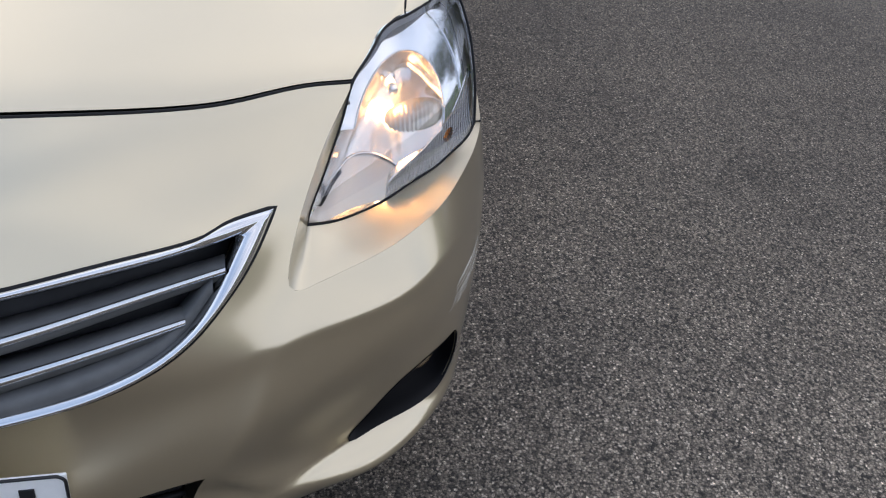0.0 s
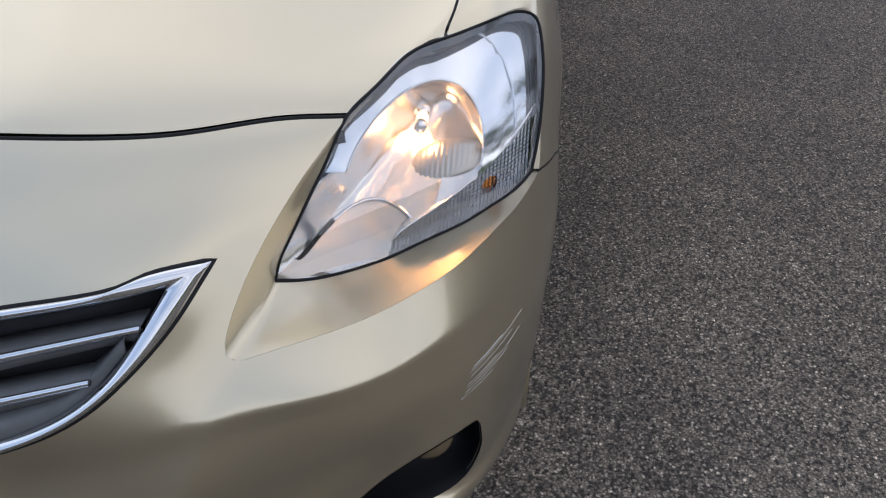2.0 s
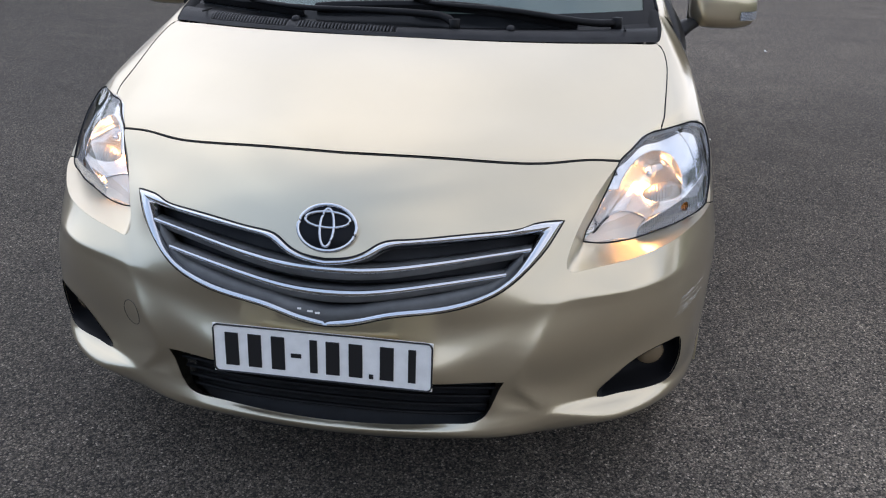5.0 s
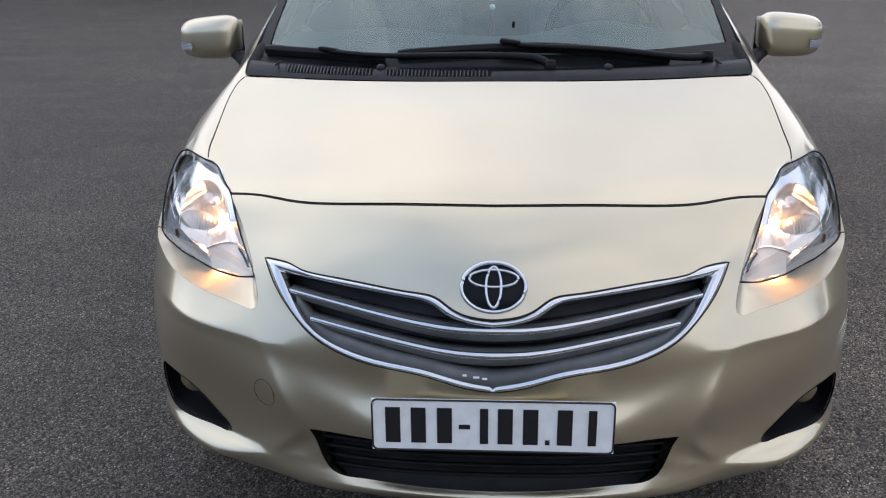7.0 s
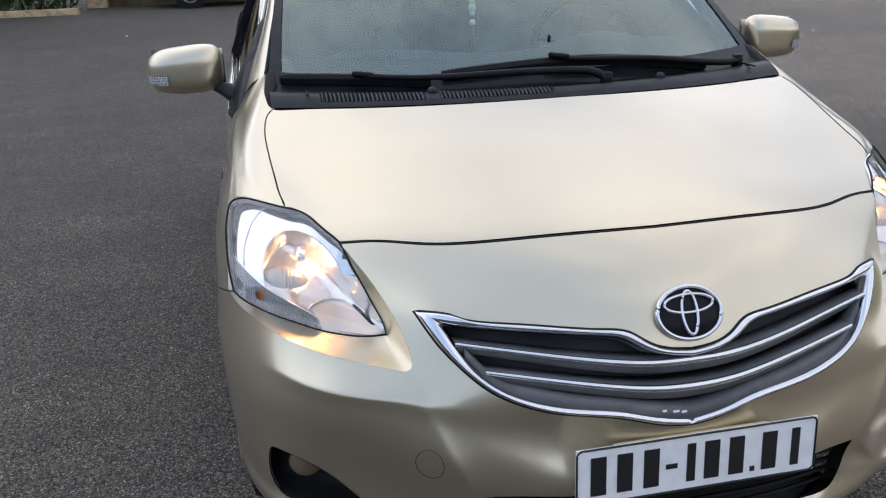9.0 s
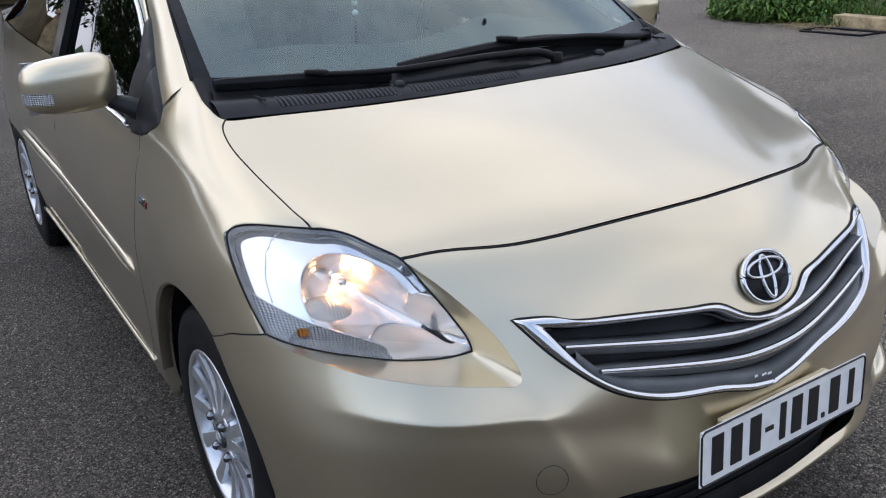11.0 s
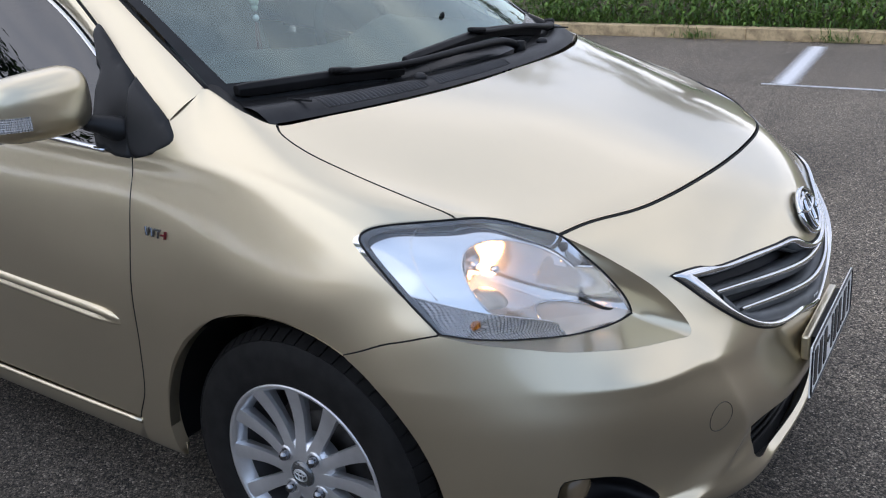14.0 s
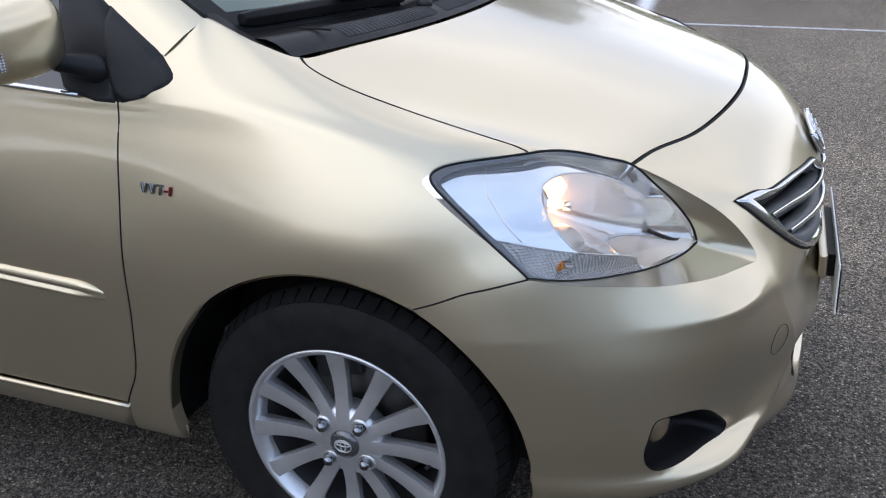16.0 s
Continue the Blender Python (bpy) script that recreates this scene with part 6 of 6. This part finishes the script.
def top_of(x, y):
    return 0.35 + 0.55 * min(1, max(0, (x - 7.9) / 0.9)) + 0.22 * noise.noise(Vector((x * 0.9, y * 0.9, 3.0))) + 0.12 * noise.noise(Vector((x * 3, y * 3, 7.0)))


def in_hedge():
    y = random.uniform(-16, 5.4)
    x = 7.90 + abs(random.gauss(0, 1)) * 1.1 + (0.9 * max(0, (y - 4.6)))
    return x, y, max(0.03, top_of(x, y) * random.uniform(0.05, 1.0) ** 0.7)


stuff("weeds", blades(52000, in_hedge, (0.06, 0.15), (0.008, 0.022), 0.9, 1.7), LEAF, "dense green weeds and shrubs behind the kerb", "weeds")


def grass_edge():
    y = random.uniform(-16, 5.6)
    return 7.93 + random.uniform(-0.02, 0.25), y, 0.06


stuff("grass", blades(5000, grass_edge, (0.14, 0.40), (0.003, 0.006), 0.8), LEAF, "thin green grass along the kerb", "grass")


def corner_bush():
    a, r = random.uniform(0, 6.28), random.random() ** 0.5
    x, y = 8.3 + 0.95 * r * math.cos(a), 6.1 + 0.9 * r * math.sin(a)
    return x, y, random.uniform(0.0, 0.55) * (1 - r * r * 0.7)


stuff("bush", blades(9000, corner_bush, (0.06, 0.16), (0.010, 0.022), 0.9, 1.7), LEAF, "leafy green bush at the kerb's end", "bush")


def tuft():
    y = random.choice((1.15, 0.4, 2.6, 5.1)) + random.gauss(0, 0.12)
    return 7.68 + random.uniform(-0.05, 0.06), y, 0.0


stuff("kerb_grass", blades(420, tuft, (0.08, 0.24), (0.003, 0.006), 0.7), LEAF, "small grass tufts at the kerb foot", "grass")


def straw():
    if random.random() < 0.5:
        return 7.62 + random.gauss(0, 0.05), random.uniform(-3, 5.3), 0.012
    return 7.4 + random.uniform(-0.2, 0.5), 5.3 + random.gauss(0, 0.25), 0.012


def flat_blades(n, place, size, wide):
    verts, faces = [], []
    for _ in range(n):
        x, y, z = place()
        L, w, a = random.uniform(*size), random.uniform(*wide), random.uniform(0, 6.28)
        d, s_ = np.array((math.cos(a), math.sin(a), 0.0)), np.array((-math.sin(a), math.cos(a), 0.0))
        p = np.array((x, y, z))
        b = len(verts)
        verts.extend([p - s_ * w, p + s_ * w, p + d * L * 0.5 + s_ * w + np.array((0, 0, 0.012)), p + d * L * 0.5 - s_ * w + np.array((0, 0, 0.012)), p + d * L + np.array((0, 0, -0.006))])
        faces.extend([(b, b + 1, b + 2, b + 3), (b + 3, b + 2, b + 4)])
    return verts, faces


stuff("dry_litter", flat_blades(260, straw, (0.06, 0.30), (0.003, 0.010)), DRY, "dry leaves and straw at the kerb foot", "litter")

# painted bay lines
LINEP = Mat("worn_white_road_paint", (0.7, 0.7, 0.7), 0.7)
LINEP.color(LINEP.mix(LINEP.ramp(LINEP.noise(26.0, 7.0, 0.75), [(0.40, (0, 0, 0)), (0.62, (1, 1, 1))]), (0.68, 0.68, 0.68), (0.22, 0.22, 0.22)))
LINEP = LINEP.m


def painted(name, a, b, w0, w1):
    a, b = np.array(a), np.array(b)
    d = (b - a) / np.linalg.norm(b - a)
    n = np.array((-d[1], d[0]))
    rows = []
    for k in range(30):
        p = a + (b - a) * k / 29
        w = w0 + (w1 - w0) * k / 29
        rows.append([(p[0] + n[0] * w * j, p[1] + n[1] * w * j, 0.004) for j in (-0.5, 0.5)])
    return tagged(part(name, grid_bm(rows), LINEP), "worn white painted line on the asphalt", "line", kind="structure")


painted("road_line_1", (5.24, 1.30), (5.30, -14.0), 0.06, 0.06)
# a sprayed mark: dense in its middle, fading out to loose specks
SPRAY = Mat("sprayed_white_mark", (0.75, 0.75, 0.76), 0.7)
sp = SPRAY.node("ShaderNodeSeparateXYZ")
SPRAY.link(SPRAY.coords(), sp.inputs[0])
ab = SPRAY.node("ShaderNodeMath")
ab.operation = "ABSOLUTE"
SPRAY.link(sp.outputs["Y"], ab.inputs[0])
fall = SPRAY.node("ShaderNodeMapRange", **{"From_Min": 0.02, "From_Max": 0.15, "To_Min": 0.62, "To_Max": 0.0})
SPRAY.link(ab.outputs[0], fall.inputs["Value"])
SPRAY.link(SPRAY.ramp(SPRAY.mix(0.4, fall.outputs[0], SPRAY.noise(38.0, 8.0, 0.8)), [(0.30, (0, 0, 0)), (0.56, (0.95, 0.95, 0.95))]), SPRAY.p.inputs["Alpha"])
mark = part("road_line_2", grid_bm([[(x, y, 0.0) for y in np.linspace(-0.16, 0.16, 5)] for x in np.linspace(0, 2.1, 12)]), SPRAY.m)
mark.matrix_basis = pose(5.28, 1.14, 0.004, 0, 0, 3.5)
tagged(mark, "sprayed white mark on the asphalt, fading at its edges", "line", kind="structure")

# metal frame lying by the kerb
fr = [(7.15, 4.35, 0.012), (7.5, 4.3, 0.012), (7.45, 5.0, 0.012), (7.1, 5.02, 0.012), (7.15, 4.35, 0.012)]
tagged(part("drain_frame", tube_bm(fr, 0.012, 6), RUBBER), "thin dark metal frame lying flat on the asphalt", "frame")


# ---- trees ----
def tree(name, x, y, height, spread, seed):
    random.seed(seed)
    root = tagged(new(name), "tall leafy green tree beyond the car park", "tree")
    root.matrix_basis = pose(x, y, 0)
    limbs, tips = [], []
    trunk = [(0, 0, 0), (0.1, 0.05, height * 0.2), (0.05, -0.1, height * 0.45), (0.2, 0.0, height * 0.7)]
    limbs.append(tube_bm(spline(trunk, 12), 0.16, 10, taper=lambda f: 1.2 - 0.85 * f))
    for k in range(9):
        a = k * 2.4 + random.uniform(-0.4, 0.4)
        z0 = height * (0.32 + 0.042 * k)
        r = spread * random.uniform(0.6, 1.0)
        end = np.array((r * math.cos(a), r * math.sin(a), z0 + height * random.uniform(0.1, 0.3)))
        pth = spline([(0.08, 0, z0), tuple(end * np.array((0.5, 0.5, 1)) + np.array((0, 0, -0.02 * height))), tuple(end)], 8)
        limbs.append(tube_bm(pth, 0.06, 6, taper=lambda f: 1.1 - 0.9 * f))
        tips += [pth[4], pth[6], pth[7]]
    tips.append(np.array((0.2, 0, height * 0.85)))
    t = part("trunk", join_bm(limbs), BARK, root)
    t.matrix_parent_inverse = Matrix()

    def place():
        c = random.choice(tips)
        return tuple(c + np.array((random.gauss(0, 0.42), random.gauss(0, 0.42), random.gauss(0, 0.30))))

    v, f = blades(6500, place, (0.14, 0.30), (0.03, 0.06), 0.9)
    me = bpy.data.meshes.new("crown")
    me.from_pydata([tuple(q) for q in v], [], f)
    me.materials.append(TREELEAF)
    c = new("crown", me)
    c.parent = root
    return root


t0 = tree("tree", 17.5, 4.0, 6.5, 2.4, 3)
t1 = tree("tree", -6.5, 22.5, 7.0, 2.8, 8)
for src, x, y, k, r in ((t1, 16.5, 9.0, 1.1, 40), (t1, 17.5, 15.5, 1.2, 220), (t0, -7.5, 20.0, 1.0, 200), (t1, -9.5, 18.5, 1.1, 20), (t0, -12.0, 17.5, 1.0, 310), (t1, -14.0, 15.0, 1.05, 120), (t0, -16.0, 12.5, 1.0, 60), (t0, -10.0, 25.5, 1.0, 75), (t0, -2.5, 25.0, 1.0, 10), (t1, 6.0, 34.0, 1.1, 100), (t0, 14.0, 36.0, 1.2, 170)):
    copy_thing(src, pose(x, y, 0, 0, 0, r) @ Matrix.Scale(k, 4))

# a far belt of woods all round, out of view, added for reflections
random.seed(31)


def far_woods():
    a = random.uniform(0, 6.283)
    r = random.uniform(62, 78)
    # raised towards -y, added there to darken what the bumper reflects
    top = 2.4 + 5.0 * max(0.0, -math.sin(a)) + 1.2 * noise.noise(Vector((math.cos(a) * 6, math.sin(a) * 6, 1.0)))
    return r * math.cos(a), r * math.sin(a), top * random.random() ** 0.7


stuff("far_woods", blades(15000, far_woods, (1.2, 2.6), (0.35, 0.8)), TREELEAF, "unseen far belt of dark green woods, added for reflections", "woods")

# ---- boundary wall, kerb and parked car behind ----
WALL = Mat("stained_brown_wall", (0.22, 0.16, 0.09), 0.9)
WALL.color(WALL.mix(WALL.ramp(WALL.noise(1.4, 7.0, 0.7, (1, 1, 0.35)), [(0.35, (0, 0, 0)), (0.7, (1, 1, 1))]), (0.13, 0.095, 0.05), (0.33, 0.25, 0.14)))
WALL.bump(WALL.noise(20.0, 6.0), 0.5, 0.02)
WALL = WALL.m
wl = box_bm(16.0, 0.22, 2.2, pose(4.0, 19.6, 1.1))
bmesh.ops.subdivide_edges(wl, edges=wl.edges[:], cuts=3)
tagged(part("wall_north", wl, WALL), "stained brown rendered boundary wall", "wall", kind="structure")
post = tagged(new("gate_post"), "square cream rendered gate post by the wall", "post")
b = box_bm(0.42, 0.42, 2.3, pose(-3.98, 19.45, 1.15))
soft(part("shaft", b, CONC, post), 0.02)
b = box_bm(0.54, 0.54, 0.10, pose(-3.98, 19.45, 2.35))
soft(part("cap", b, CONC, post), 0.02)
k2 = tagged(new("rear_kerb"), "worn concrete kerb in front of the boundary wall", "kerb", kind="structure")
for k in range(6):
    o = new("kerb_stone", first.data)
    o.parent = k2
    o.matrix_basis = pose(-4.6 - k * 0.98, 17.75 - 0.02 * k, 0.055, 0, 0, 90 + random.uniform(-1, 1))


def bush2():
    return random.uniform(-10, -4.4), 18.7 + random.gauss(0, 0.4), random.uniform(0, 1.5)


stuff("hedge", blades(6000, bush2, (0.12, 0.3), (0.02, 0.05)), TREELEAF, "dark green hedge before the boundary wall", "hedge")


def parked(x, y):
    root = tagged(new("parked_car"), "pale silver-blue car parked by the wall", "car")
    paint = Mat("pale_silver_paint", (0.50, 0.55, 0.60), 0.3, 0.5, Coat_Weight=0.6).m
    rows = []
    for i in range(33):
        f = i / 32
        L = x + 4.3 * f
        nose = math.sin(math.pi * min(1, max(0, f))) ** 0.22 if 0 < f < 1 else 0.35
        w = 0.84 * max(0.62, nose)
        zt = 0.98 if f < 0.22 else 1.05
        zt -= 0.28 * max(0, 0.08 - f) / 0.08
        lo = 0.22 + 0.05 * (1 - nose)
        rows.append([(L, y - w * c0, z0) for c0, z0 in ((0.90, lo), (0.98, lo + 0.1), (1.0, 0.55), (0.98, 0.78), (0.9, zt), (0, zt + 0.03), (-0.9, zt), (-0.98, 0.78), (-1.0, 0.55), (-0.98, lo + 0.1), (-0.90, lo))])
    bm = grid_bm(rows, close_v=True)
    bm.verts.ensure_lookup_table()
    bm.faces.new([bm.verts[j] for j in range(11)])
    bm.faces.new([bm.verts[32 * 11 + j] for j in range(11)])
    bmesh.ops.recalc_face_normals(bm, faces=bm.faces)
    part("body", bm, paint, root)
    rows = []
    for f, w, z in ((0.24, 0.74, 1.04), (0.42, 0.60, 1.47), (0.72, 0.60, 1.48), (0.93, 0.72, 1.08)):
        rows.append([(x + 4.3 * f, y - w, z), (x + 4.3 * f, y - w * 0.7, z + 0.02), (x + 4.3 * f, y + w * 0.7, z + 0.02), (x + 4.3 * f, y + w, z)])
    part("roof", grid_bm(rows), paint, root)
    for sgn in (-1, 1):
        part("window", outward(mesh_bm([(x + 1.10, y + sgn * 0.75, 1.03), (x + 1.85, y + sgn * 0.615, 1.44), (x + 3.05, y + sgn * 0.615, 1.45), (x + 3.9, y + sgn * 0.74, 1.07)], [(0, 1, 2, 3)]), (0, sgn, 0.3)), TINTED, root)
    for wx in (0.78, 3.3):
        for sgn in (-1, 1):
            b = lathe_bm([(0.19, -0.18), (0.30, -0.17), (0.315, -0.09), (0.30, -0.01), (0.20, 0.0), (0.19, -0.02)], 40)
            bmesh.ops.transform(b, matrix=pose(x + wx, y + sgn * 0.82, 0.315, 0, 0, 90 * sgn), verts=b.verts)
            ty = part("tyre", b, TYRE, root)
            arch = lathe_bm([(0.0, -0.004), (0.36, -0.004)], 40)
            bmesh.ops.transform(arch, matrix=pose(x + wx, y + sgn * 0.838, 0.33, 0, 0, 90 * sgn), verts=arch.verts)
            part("wheel_arch", arch, VOID, root)
            for k in range(5):
                sp = box_bm(0.03, 0.045, 0.17, pose(-0.012, 0, 0.10))
                bmesh.ops.transform(sp, matrix=pose(x + wx, y + sgn * 0.82 + sgn * 0.025, 0.315, 0, 0, 90 * sgn) @ Matrix.Rotation(2 * math.pi * k / 5, 4, "X"), verts=sp.verts)
                part("wheel_spoke", sp, ALLOY, ty, smooth=False)
            rg = lathe_bm([(0.185, 0.0), (0.20, 0.004), (0.20, -0.02)], 40)
            bmesh.ops.transform(rg, matrix=pose(x + wx, y + sgn * 0.845, 0.315, 0, 0, 90 * sgn), verts=rg.verts)
            part("wheel_rim", rg, ALLOY, ty)
    return root


parked(-2.72, 18.9)

# litter on the asphalt
random.seed(21)
for x, y in ((5.78, 10.2), (2.09, 6.33), (1.25, 3.4), (6.46, 9.05), (5.3, 9.2), (-2.6, 12.8)):
    b = bmesh.new()
    bmesh.ops.create_icosphere(b, subdivisions=1, radius=0.02, matrix=pose(x, y, 0.006, random.uniform(0, 40), 0, random.uniform(0, 180)) @ Matrix.Diagonal((1.6, 0.7, 0.3, 1)))
    tagged(part("litter", b, PLATEWHITE), "small white scrap of paper on the asphalt", "litter", group="paper scraps")
